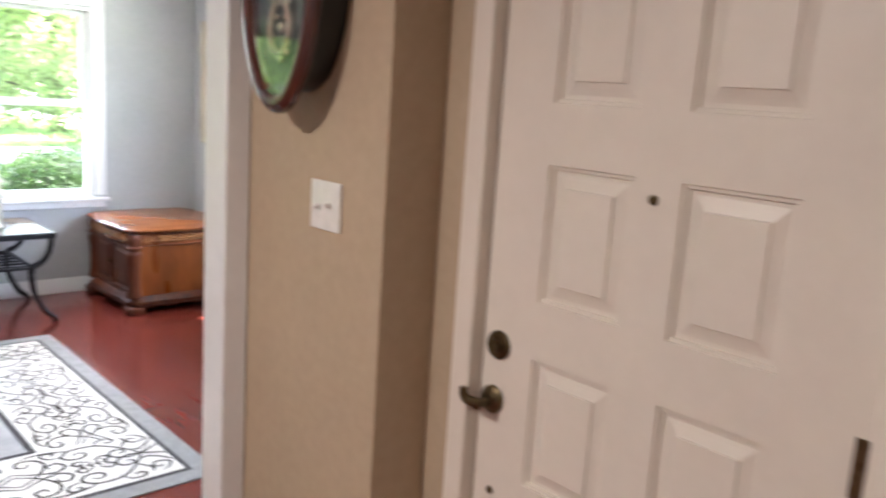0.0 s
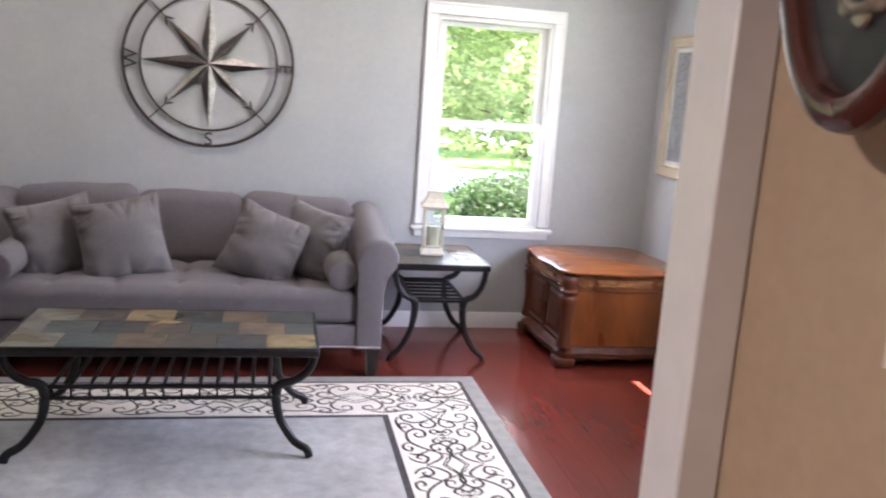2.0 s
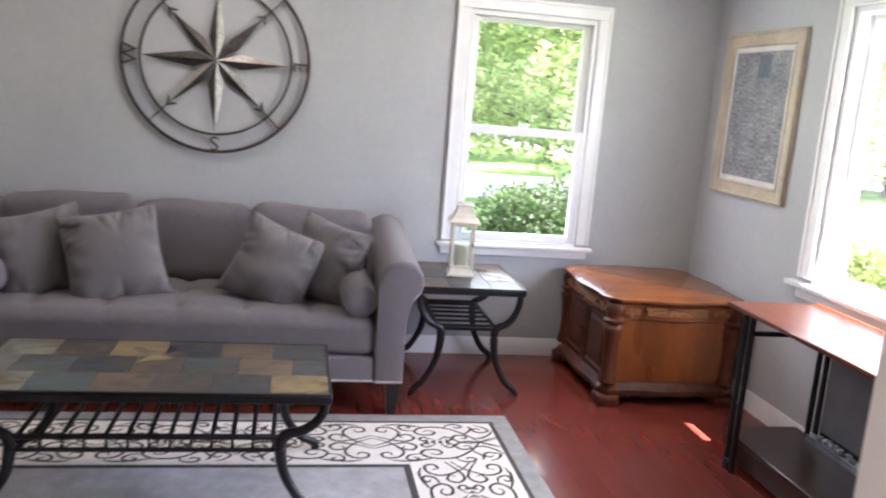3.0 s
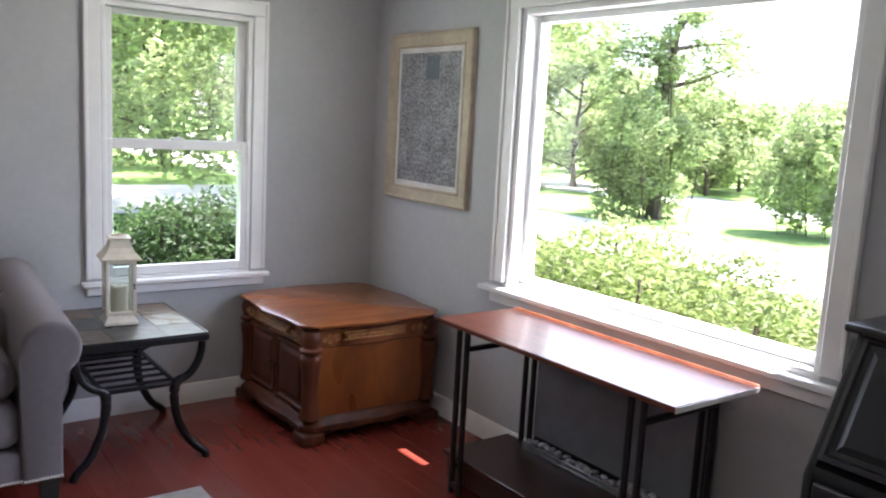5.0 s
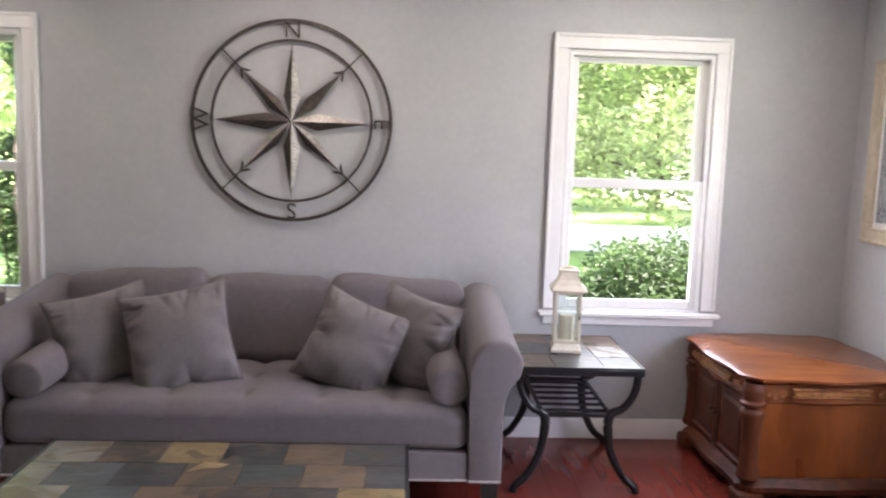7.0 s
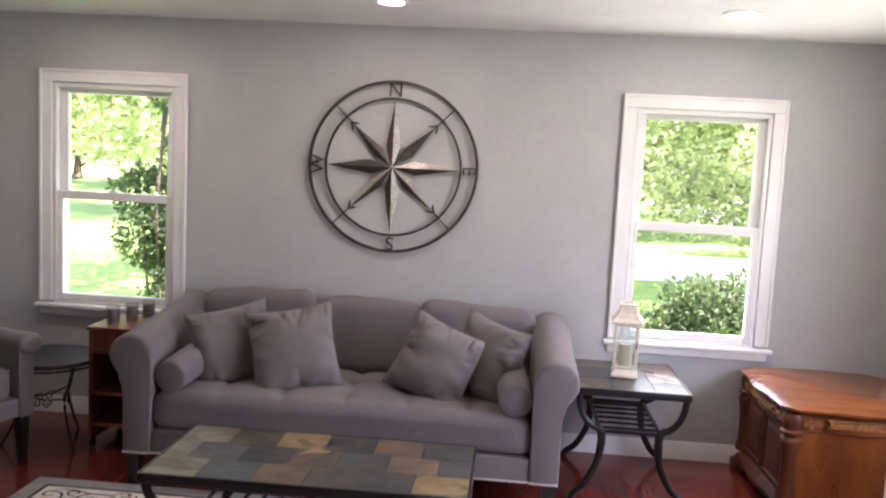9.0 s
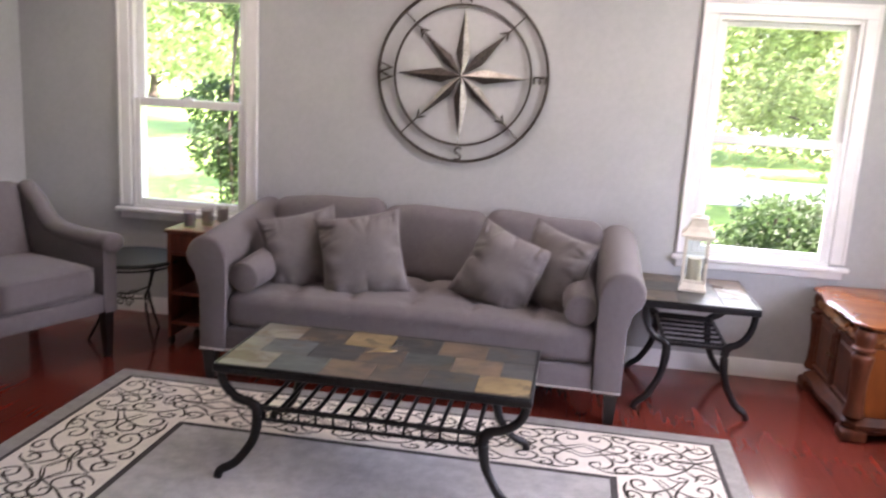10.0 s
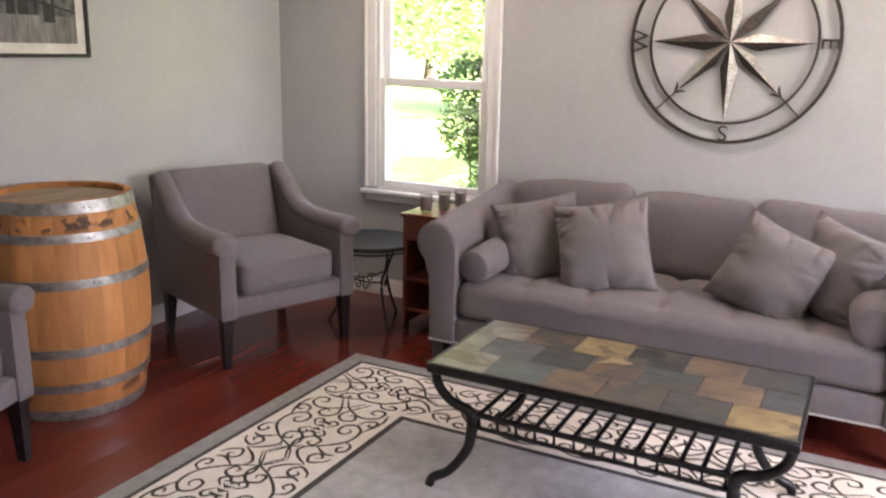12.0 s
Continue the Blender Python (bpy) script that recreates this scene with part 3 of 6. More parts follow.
bm = moved(lathe([(0.0, 0), (0.033, 0), (0.032, 0.007), (0.024, 0.012), (0.012, 0.016), (0.011, 0.045), (0.014, 0.055), (0, 0.06)], 28), Matrix.Translation((DX, 1.236, 0.908)) @ turn)
tube(smooth_path([(DX - 0.048, 1.236, 0.908), (DX - 0.052, 1.250, 0.908), (DX - 0.055, 1.264, 0.909), (DX - 0.054, 1.276, 0.918), (DX - 0.053, 1.279, 0.934)]), 0.009, bm, flat=1.4)
part("door_handle", bm, BRONZE, door, "antique brass lever handle")
part("peephole", moved(lathe([(0, 0), (0.010, 0), (0.009, 0.004), (0.005, 0.005), (0, 0.003)], 18), Matrix.Translation((DX, 0.874, 1.412)) @ turn), BRONZE, door, "brass peephole")
part("chain_stud", moved(lathe([(0, 0), (0.009, 0), (0.008, 0.005), (0, 0.007)], 16), Matrix.Translation((DX, 1.223, 0.691)) @ turn), BRONZE, door)
for z in (0.26, 1.05, 1.80):
    part("hinge", moved(box(lathe([(0, 0), (0.009, 0), (0.009, 0.10), (0, 0.10)], 12), 0.0075, 0.006, 0.0, 0.0095, 0.030, 0.10), Matrix.Translation((DX - 0.010, DY0 - 0.002, z - 0.05))), BRONZE, door)
tagged(mesh_object("door_step", boxes((HDX + 0.001, 0.401, -0.0115, HDX + 0.099, 1.341, 0.004), bevel=0.002), BLACKWOOD), "dark wood door sill", "door sill", kind="structure")

# ---- recessed ceiling lights: a row of three, and an added pair ----
BULB = glowing("lit_diffuser", (1.0, 0.88, 0.72), 4)


def recessed(x, y, watts):
    t = thing("recessed_light", pose(x, y, ZC), "round white recessed ceiling light, lit; the hall pair is added", "ceiling light", "recessed lights")
    ring = bmesh.new()
    prof = [(0.062, -0.003), (0.066, -0.011), (0.088, -0.009), (0.092, -0.002), (0.062, -0.002)]
    n = 36
    rr = [[ring.verts.new((r * math.cos(2 * math.pi * i / n), r * math.sin(2 * math.pi * i / n), z)) for i in range(n)] for r, z in prof]
    for a, b in zip(rr, rr[1:]):
        for i in range(n):
            ring.faces.new((a[i], a[(i + 1) % n], b[(i + 1) % n], b[i]))
    part("trim_ring", ring, TRIM, t)
    part("diffuser", lathe([(0, -0.006), (0.063, -0.004), (0.063, -0.002), (0, -0.002)], 32), BULB, t, "glowing warm white diffuser")
    spot_light(x, y, watts, ZC - 0.015)


for x in (1.79, 0.134, -1.52):
    recessed(x, 5.36, 0.45)
# unseen pair added to brighten the hall
recessed(-0.75, 1.5, 3.0)
recessed(-0.75, -0.3, 0.85)

# ---- outside ----
GZ = -0.45
tagged(mesh_object("ground", boxes((-220, -220, GZ - 0.5, 260, 260, GZ)), GRASS, False), "sunlit green lawn reaching to the trees", kind="structure")
tagged(mesh_object("road", boxes((10.3, -90, GZ + 0.004, 13.9, 60, GZ + 0.02)), ASPHALT, False), "pale sunlit road beyond the hedge", kind="structure")
tagged(mesh_object("far_road", boxes((19.5, -90, GZ + 0.004, 23.0, 90, GZ + 0.02)), ASPHALT, False), "pale sunlit far road", kind="structure")
tagged(mesh_object("driveway", boxes((-3.0, 17.5, GZ + 0.004, 10.2, 23.0, GZ + 0.018)), ASPHALT, False), "pale sunlit driveway", kind="structure")
tagged(mesh_object("foundation", boxes((XL - TH, 2.1, GZ, XR + TH + 0.02, YN + TH + 0.02, -0.125)), SIDING, False), "white outer foot of the house", kind="structure")
# unseen roof, its east eave sized to cut the sun to a strip
tagged(mesh_object("roof", boxes((XL - 0.6, -2.2, ZC + 0.16, XR + 0.76, YN + 0.6, ZC + 0.34)), SIDING, False), "unseen white roof slab, its eave placed to narrow the sun strip", kind="structure")


def leaves(centres, count, size, rnd, squash=1.0, fill=0.0):
    """Small bent leaf blades scattered over lumps (centre, radius)."""
    verts, faces = [], []
    vol = [r ** 2 for _, r in centres]
    for _ in range(count):
        c, r = rnd.choices(centres, vol)[0]
        d = Vector((rnd.gauss(0, 1), rnd.gauss(0, 1), rnd.gauss(0, 1))).normalized()
        k = r * (rnd.uniform(fill, 1.0) ** 0.4) * (0.92 + 0.28 * noise.noise(d * 2.3 + Vector(c)))
        p = Vector(c) + Vector((d.x * k, d.y * k, d.z * k * squash))
        u = Vector((rnd.gauss(0, 1), rnd.gauss(0, 1), rnd.gauss(0, 0.6))).normalized()
        v = u.cross(d + Vector((rnd.gauss(0, 0.5), rnd.gauss(0, 0.5), rnd.gauss(0, 0.5)))).normalized()
        s = size * rnd.uniform(0.6, 1.3)
        i = len(verts)
        w = u.cross(v) * s * 0.18
        verts += [p - u * s * 0.5, p + v * s * 0.26 + w, p + u * s * 0.5, p - v * s * 0.26 + w]
        faces += [(i, i + 1, i + 2), (i, i + 2, i + 3)]
    return verts, faces


def leaf_mesh(name, mat, data, parent):
    me = bpy.data.meshes.new(name)
    me.from_pydata(*[data[0], [], data[1]])
    me.materials.append(mat)
    ob = new(name, me)
    ob.parent = parent
    return ob


def tree(x, y, h, spread, seed, count, size=0.22, mat=LEAF, bare=0.3, label="tall green leafy tree in summer foliage", lean=0.0, group="garden trees"):
    rnd = random.Random(seed)
    t = thing("tree", pose(x, y, GZ), label, "tree", group)
    trunk = bmesh.new()
    r0 = 0.022 * h
    top = (lean * h, rnd.uniform(-0.05, 0.05) * h, h * 0.86)
    spine = smooth_path([(0, 0, 0), (lean * h * 0.2, 0.02 * h, h * 0.3), (lean * h * 0.6, -0.01 * h, h * 0.6), top], 5)
    tube(spine, [r0 * (1.35 if i == 0 else 1 - 0.85 * i / (len(spine) - 1)) for i in range(len(spine))], trunk, 9)
    lumps = [(Vector(top), spread * 0.42)]
    for i in range(13):
        a, f = i * 2.4 + rnd.uniform(-0.5, 0.5), bare + (0.92 - bare) * (i + 0.5) / 13
        base = spine[int(f * (len(spine) - 1))]
        reach = spread * (1.12 - 0.55 * f) * rnd.uniform(0.7, 1.15)
        tip = base + Vector((math.cos(a) * reach, math.sin(a) * reach, reach * rnd.uniform(0.1, 0.5)))
        mid = (base + tip) / 2 + Vector((0, 0, rnd.uniform(-0.05, 0.1) * reach))
        limb = smooth_path([base, mid, tip], 4)
        tube(limb, [r0 * 0.42 * (1 - 0.8 * k / (len(limb) - 1)) for k in range(len(limb))], trunk, 6)
        lumps += [(tip, spread * rnd.uniform(0.26, 0.42)), (mid, spread * rnd.uniform(0.2, 0.32))]
        lumps.append((tip + Vector((rnd.uniform(-1, 1), rnd.uniform(-1, 1), rnd.uniform(-0.6, 0.6))) * spread * 0.3, spread * 0.2))
    part("trunk", trunk, BARK, t, "rough brown bark")
    leaf_mesh("crown", mat, leaves([(tuple(c), r) for c, r in lumps], count, size, rnd, 0.75), t)
    return t


def bush(name, lumps, count, size, mat, seed, label):
    rnd = random.Random(seed)
    cx = sum(c[0] for c, _ in lumps) / len(lumps)
    cy = sum(c[1] for c, _ in lumps) / len(lumps)
    t = thing(name, pose(cx, cy, GZ), label, name.replace("_", " "), kind="stuff" if name == "hedge" else "")
    lumps = [((c[0] - cx, c[1] - cy, c[2] - GZ), r) for c, r in lumps]
    leaf_mesh("foliage", mat, leaves(lumps, count, size, rnd, 1.0, 0.25), t)
    stems = bmesh.new()
    for c, r in lumps:
        a = rnd.uniform(0, 6.3)
        tube(smooth_path([(c[0] * 0.9, c[1] * 0.97, 0), (c[0] + 0.1 * math.cos(a), c[1] + 0.1 * math.sin(a), c[2] * 0.6), (c[0], c[1], c[2] + r * 0.4)], 4), 0.014, stems, 5)
    part("stems", stems, BARK, t)
    return t


rnd = random.Random(5)
hedge_lumps = [((5.0 + rnd.uniform(-0.5, 0.9), 1.6 + i * 0.115, 0.28 + rnd.uniform(-0.45, 0.16)), rnd.uniform(0.36, 0.50)) for i in range(70)]
bush("hedge", hedge_lumps, 88000, 0.056, HEDGE, 11, "sunlit yellow-green hedge outside the picture window")
bush("shrub", [((2.68 + rnd.uniform(-0.65, 0.8), 8.2 + rnd.uniform(-0.4, 0.5), 0.24 + rnd.uniform(-0.4, 0.32)), rnd.uniform(0.32, 0.48)) for _ in range(24)], 19000, 0.06, SHRUB, 12,
     "dark green rounded shrub under the window")
bush("tall_shrub", [((-2.24 + rnd.uniform(-0.34, 0.36) + 0.02 * max(k - 9, 0), 8.3 + rnd.uniform(-0.3, 0.4), -0.2 + k * 0.12), rnd.uniform(0.20, 0.40) * (1 - 0.012 * k)) for k in range(24)], 17000, 0.055, SHRUB, 13,
     "tall dark green shrub beside the window")
tree(15.8, 14.45, 7.2, 1.7, 21, 6500, 0.14, bare=0.40, label="tall ivy-clad tree beside the road", lean=0.04)
bush("ivy_thicket", [((15.5 + rnd.uniform(-0.9, 0.9), 14.6 + rnd.uniform(-1.0, 0.9), 0.0 + k * 0.15), rnd.uniform(0.50, 0.85) * (1 - 0.025 * k)) for k in range(15)] + [((15.8 + rnd.uniform(-0.3, 0.3), 14.5 + rnd.uniform(-0.3, 0.3), 2.0 + k * 0.2), rnd.uniform(0.18, 0.36)) for k in range(10)], 12500, 0.12, LEAF, 14, "climbing ivy thicket round the tree trunk")
tree(23.5, 30.0, 7.5, 4.2, 22, 12000, 0.30, bare=0.1)
tree(19.0, 29.0, 7.0, 3.6, 27, 11000, 0.28, bare=0.1)
tree(6.6, 14.6, 7.6, 4.6, 23, 30000, 0.17, bare=0.15)
tree(20.6, 21.9, 4.9, 2.7, 51, 9000, 0.22, bare=0.08)
tree(18.2, 23.6, 4.6, 2.4, 52, 8000, 0.20, bare=0.1)
tree(24.0, 19.0, 3.6, 2.2, 53, 7000, 0.20, bare=0.03)
tree(24.5, 14.0, 3.3, 2.0, 54, 6500, 0.20, bare=0.03)
tree(11.5, 20.0, 8.0, 4.2, 33, 16000, 0.22, bare=0.15)
tree(3.2, 27.0, 9.5, 4.6, 24, 15000, 0.28, bare=0.14)
tree(9.0, 29.0, 9.5, 4.6, 28, 15000, 0.28, bare=0.14)
tree(-3.2, 13.4, 7.0, 3.8, 25, 20000, 0.15, bare=0.22)
tree(-9.5, 27.0, 10.0, 4.8, 26, 14000, 0.30, bare=0.12)
tree(-3.0, 31.0, 9.0, 4.6, 29, 13000, 0.30, bare=0.12)
for k in range(12):
    tree(29 + 3 * math.sin(k * 1.9), 29 - k * 3.0, 2.7 + 0.8 * math.sin(k * 2.3), 2.3, 40 + k, 5200, 0.24, bare=0.03, group="far trees", label="distant bushy green tree")
bush("roadside_bush", [((17.2 + rnd.uniform(-0.9, 0.9), 10.9 + rnd.uniform(-0.9, 0.9), 0.1 + k * 0.14), rnd.uniform(0.5, 0.8)) for k in range(14)], 8000, 0.15, LEAF, 15, "rounded green bush beside the road")
for k in range(9):
    tree(-34 + k * 8.5, 46 + 4 * math.sin(k * 2.1), 10.0 + 1.5 * math.sin(k * 1.3), 5.6, 70 + k, 6000, 0.5, bare=0.06, group="far trees", label="distant tall green tree")

# ---- sofa ----
def rolled_arm(bm, side, y0, y1, zf, zb):
    """A sofa arm whose top rolls outwards; side -1 or 1; its roll climbs from zf in front to zb behind."""
    prof = []
    for k in range(15):
        a = radians(-60 + 250 * k / 14)
        prof.append((0.06 + 0.107 * math.cos(a), 0.105 * math.sin(a)))
    n = 12
    rings = []
    for i in range(n + 1):
        f = i / n
        y = y0 + (y1 - y0) * f
        zt = zf + (zb - zf) * f ** 1.2
        row = [(0.095, 0.155), (0.095, zt - 0.26), (0.088, zt - 0.22)]
        row += [(px, zt - 0.105 + pz) for px, pz in prof]
        row += [(-0.045, zt - 0.22), (-0.045, 0.155)]
        rings.append([bm.verts.new((side * u, y, v)) for u, v in row])
    m = len(rings[0])
    for a, b in zip(rings, rings[1:]):
        for k in range(m):
            bm.faces.new((a[k], a[(k + 1) % m], b[(k + 1) % m], b[k]))
    bm.faces.new(rings[0])
    bm.faces.new(rings[-1][::-1])
    bmesh.ops.bevel(bm, geom=[e for e in bm.edges if abs(e.verts[0].co.y - y0) < 1e-5 and abs(e.verts[1].co.y - y0) < 1e-5], offset=0.02, segments=3, affect="EDGES", profile=0.5)
    return bm


SX, SY = -0.001, 5.09
sofa = thing("sofa", pose(SX, SY, 0), "grey upholstered sofa with rolled arms and nailhead trim", "sofa")
for side in (-1, 1):
    arm = moved(rolled_arm(bmesh.new(), side, 0.0, 0.88, 0.755, 0.845), Matrix.Translation((side * 0.97, 0, 0)))
    part("arm", arm, FABRIC, sofa)
part("seat_rail", boxes((-0.924, 0.012, 0.16, 0.924, 0.80, 0.285), bevel=0.012, seg=2), FABRIC, sofa)


def tufted_seat():
    bm = cushion(1.86, 0.78, 0.185, 48, 0.30, 0.02)
    for v in bm.verts:
        if v.co.z > 0.12:
            u = abs(((v.co.x / 0.31) + 0.5) % 1 - 0.5)
            w = abs(((v.co.y / 0.26) + 0.5) % 1 - 0.5)
            v.co.z -= (0.015 * math.exp(-(u * u) / 0.008) + 0.013 * math.exp(-(u * u + w * w) / 0.02)) * (1 if v.co.y > -0.25 else 0.7)
    return bm


part("seat_cushion", moved(tufted_seat(), Matrix.Translation((0, 0.405, 0.287))), FABRIC, sofa, "tufted grey seat cushion")
part("back_frame", boxes((-0.93, 0.78, 0.155, 0.93, 0.90, 0.74), bevel=0.03, seg=3), FABRIC, sofa)
for x, w, tilt, zz, rr in ((-0.60, 0.66, 8, 0.016, -3), (0.0, 0.62, 10, 0.004, 0), (0.60, 0.66, 8, 0.004, 3)):
    b = moved(cushion(w, 0.19, 0.44, 18, 0.42, 0.0), pose(x, 0.73, 0.44 + zz, -tilt, rr, 0))
    for v in b.verts:
        k = (v.co.x - x) / (w / 2)
        if v.co.z > 0.70:
            v.co.z -= 0.018 * k * k * (1 if x == 0 else 0.2) + 0.004 * math.sin(5 * k + x)
    part("back_cushion", b, FABRIC, sofa)
for x in (-1.02, 1.02):
    for y in (0.05, 0.83):
        bm = bmesh.new()
        lo, hi = 0.022, 0.034
        a = [bm.verts.new((x + sx * lo, y + sy * lo, 0)) for sx, sy in ((-1, -1), (1, -1), (1, 1), (-1, 1))]
        b = [bm.verts.new((x + sx * hi, y + sy * hi, 0.16)) for sx, sy in ((-1, -1), (1, -1), (1, 1), (-1, 1))]
        bm.faces.new(a[::-1])
        bm.faces.new(b)
        for i in range(4):
            bm.faces.new((a[i], a[(i + 1) % 4], b[(i + 1) % 4], b[i]))
        part("leg", bm, BLACKWOOD, sofa, "tapered black wooden leg")
NAIL = material("nickel_nailheads", (0.78, 0.77, 0.75), None, 20, 0.32, metal=0.7)
bm = bmesh.new()
for i in range(176):
    x = -1.055 + i * 2.11 / 175
    y = -0.001 if abs(x) > 0.93 else 0.011
    lathe([(0.0062, 0), (0.0052, 0.003), (0.0018, 0.0045)], 7, bm, (0, 0, 0))
    vs = list(bm.verts)[-21:]
    bmesh.ops.transform(bm, matrix=pose(x, y, 0.172, 90, 0, 0), verts=vs)
tagged(part("nailhead_trim", bm, NAIL, sofa, "row of silver nailheads"), kind="stuff")

for side in (-1, 1):
    b = thing("bolster_pillow", pose(SX + side * 0.835, SY + 0.245, 0.563, 4, 0, side * 3), "round grey bolster pillow against the sofa arm", "pillow", "bolsters")
    prof = [(0.0, -0.217), (0.045, -0.214), (0.069, -0.206), (0.079, -0.19), (0.083, -0.1), (0.084, 0), (0.083, 0.1), (0.079, 0.19), (0.069, 0.206), (0.045, 0.214), (0.0, 0.217)]
    part("cover", moved(lathe(prof[1:-1], 28), Matrix.Rotation(radians(90), 4, "X")), FABRIC, b)
    for y in (-0.2, 0.2):
        part("piping", tube([(0.074 * math.cos(a), y, 0.074 * math.sin(a)) for a in [2 * math.pi * k / 28 for k in range(28)]], 0.0045, None, 6, closed=True, up=(0, 1, 0.01)), FABRIC2, b)


def pillow(x, y, z, rx, ry, rz, seed, size, label):
    t = thing("throw_pillow", pose(SX + x, SY + y, z, rx, ry, rz), label, "pillow", "throw pillows")
    part("cover", throw_pillow(size, 0.19, 44, seed), FABRIC2, t)
    h = size / 2
    ring = []
    for s, (u0, v0), (u1, v1) in ((0, (-1, -1), (1, -1)), (1, (1, -1), (1, 1)), (2, (1, 1), (-1, 1)), (3, (-1, 1), (-1, -1))):
        for k in range(10):
            f = k / 10
            u, v = u0 + (u1 - u0) * f, v0 + (v1 - v0) * f
            ring.append((u * h * (1 - 0.10 * (1 - v * v) * abs(u) ** 3), 0, v * h * (1 - 0.10 * (1 - u * u) * abs(v) ** 3)))
    part("piping", tube(ring, 0.004, None, 6, closed=True, up=(0, 1, 0.01)), FABRIC, t)


pillow(-0.645, 0.385, 0.642, -15, -11, 28, 1, 0.43, "grey square throw pillow leaning on the sofa")
pillow(-0.305, 0.325, 0.658, -18, -10, 14, 2, 0.455, "large grey square throw pillow upright on the sofa")
pillow(0.435, 0.325, 0.642, -22, 19, -16, 3, 0.425, "grey square throw pillow tilted on one corner")
pillow(0.69, 0.385, 0.66, -15, 10, -40, 4, 0.43, "grey square throw pillow leaning by the bolster")


# ---- slate-topped iron tables ----
def slate(name, tone):
    a, b = {"grey": ((0.075, 0.083, 0.083), (0.04, 0.045, 0.047)), "gold": ((0.33, 0.24, 0.115), (0.19, 0.13, 0.06)), "rust": ((0.145, 0.098, 0.062), (0.062, 0.048, 0.036)), "umber": ((0.085, 0.066, 0.05), (0.045, 0.042, 0.037)),
            "green": ((0.095, 0.115, 0.108), (0.055, 0.068, 0.066)), "pale": ((0.24, 0.22, 0.175), (0.14, 0.135, 0.12)), "dark": ((0.055, 0.058, 0.058), (0.030, 0.032, 0.033))}[tone]
    m = material(name, a, b, 9, 0.36, bump=0.7, bump_scale=16, big=0.35, vary=0.2, stretch=(1, 1.3, 1), rough_vary=0.1)
    n, l = m.node_tree.nodes, m.node_tree.links
    p = n["Principled BSDF"]
    src = p.inputs["Base Color"].links[0].from_socket
    mix = n.new("ShaderNodeMix")
    mix.data_type = "RGBA"
    spot, ramp = n.new("ShaderNodeTexNoise"), n.new("ShaderNodeValToRGB")
    spot.inputs["Scale"].default_value, spot.inputs["Detail"].default_value, spot.inputs["Distortion"].default_value = 5.5, 7.0, 1.2
    ramp.color_ramp.elements[0].position, ramp.color_ramp.elements[1].position = 0.53, 0.60
    l.new(n["Mapping"].outputs[0], spot.inputs["Vector"])
    l.new(spot.outputs["Fac"], ramp.inputs["Fac"])
    l.new(ramp.outputs["Color"], mix.inputs["Factor"])
    l.new(src, mix.inputs["A"])
    mix.inputs["B"].default_value = {"gold": (0.11, 0.085, 0.045, 1), "rust": (0.15, 0.105, 0.06, 1), "umber": (0.13, 0.088, 0.05, 1), "pale": (0.12, 0.085, 0.045, 1)}.get(tone, (0.075, 0.062, 0.044, 1))
    l.new(mix.outputs["Result"], p.inputs["Base Color"])
    return m


SLATE = {t: slate("slate_" + t, t) for t in ("grey", "gold", "rust", "umber", "green", "pale", "dark")}


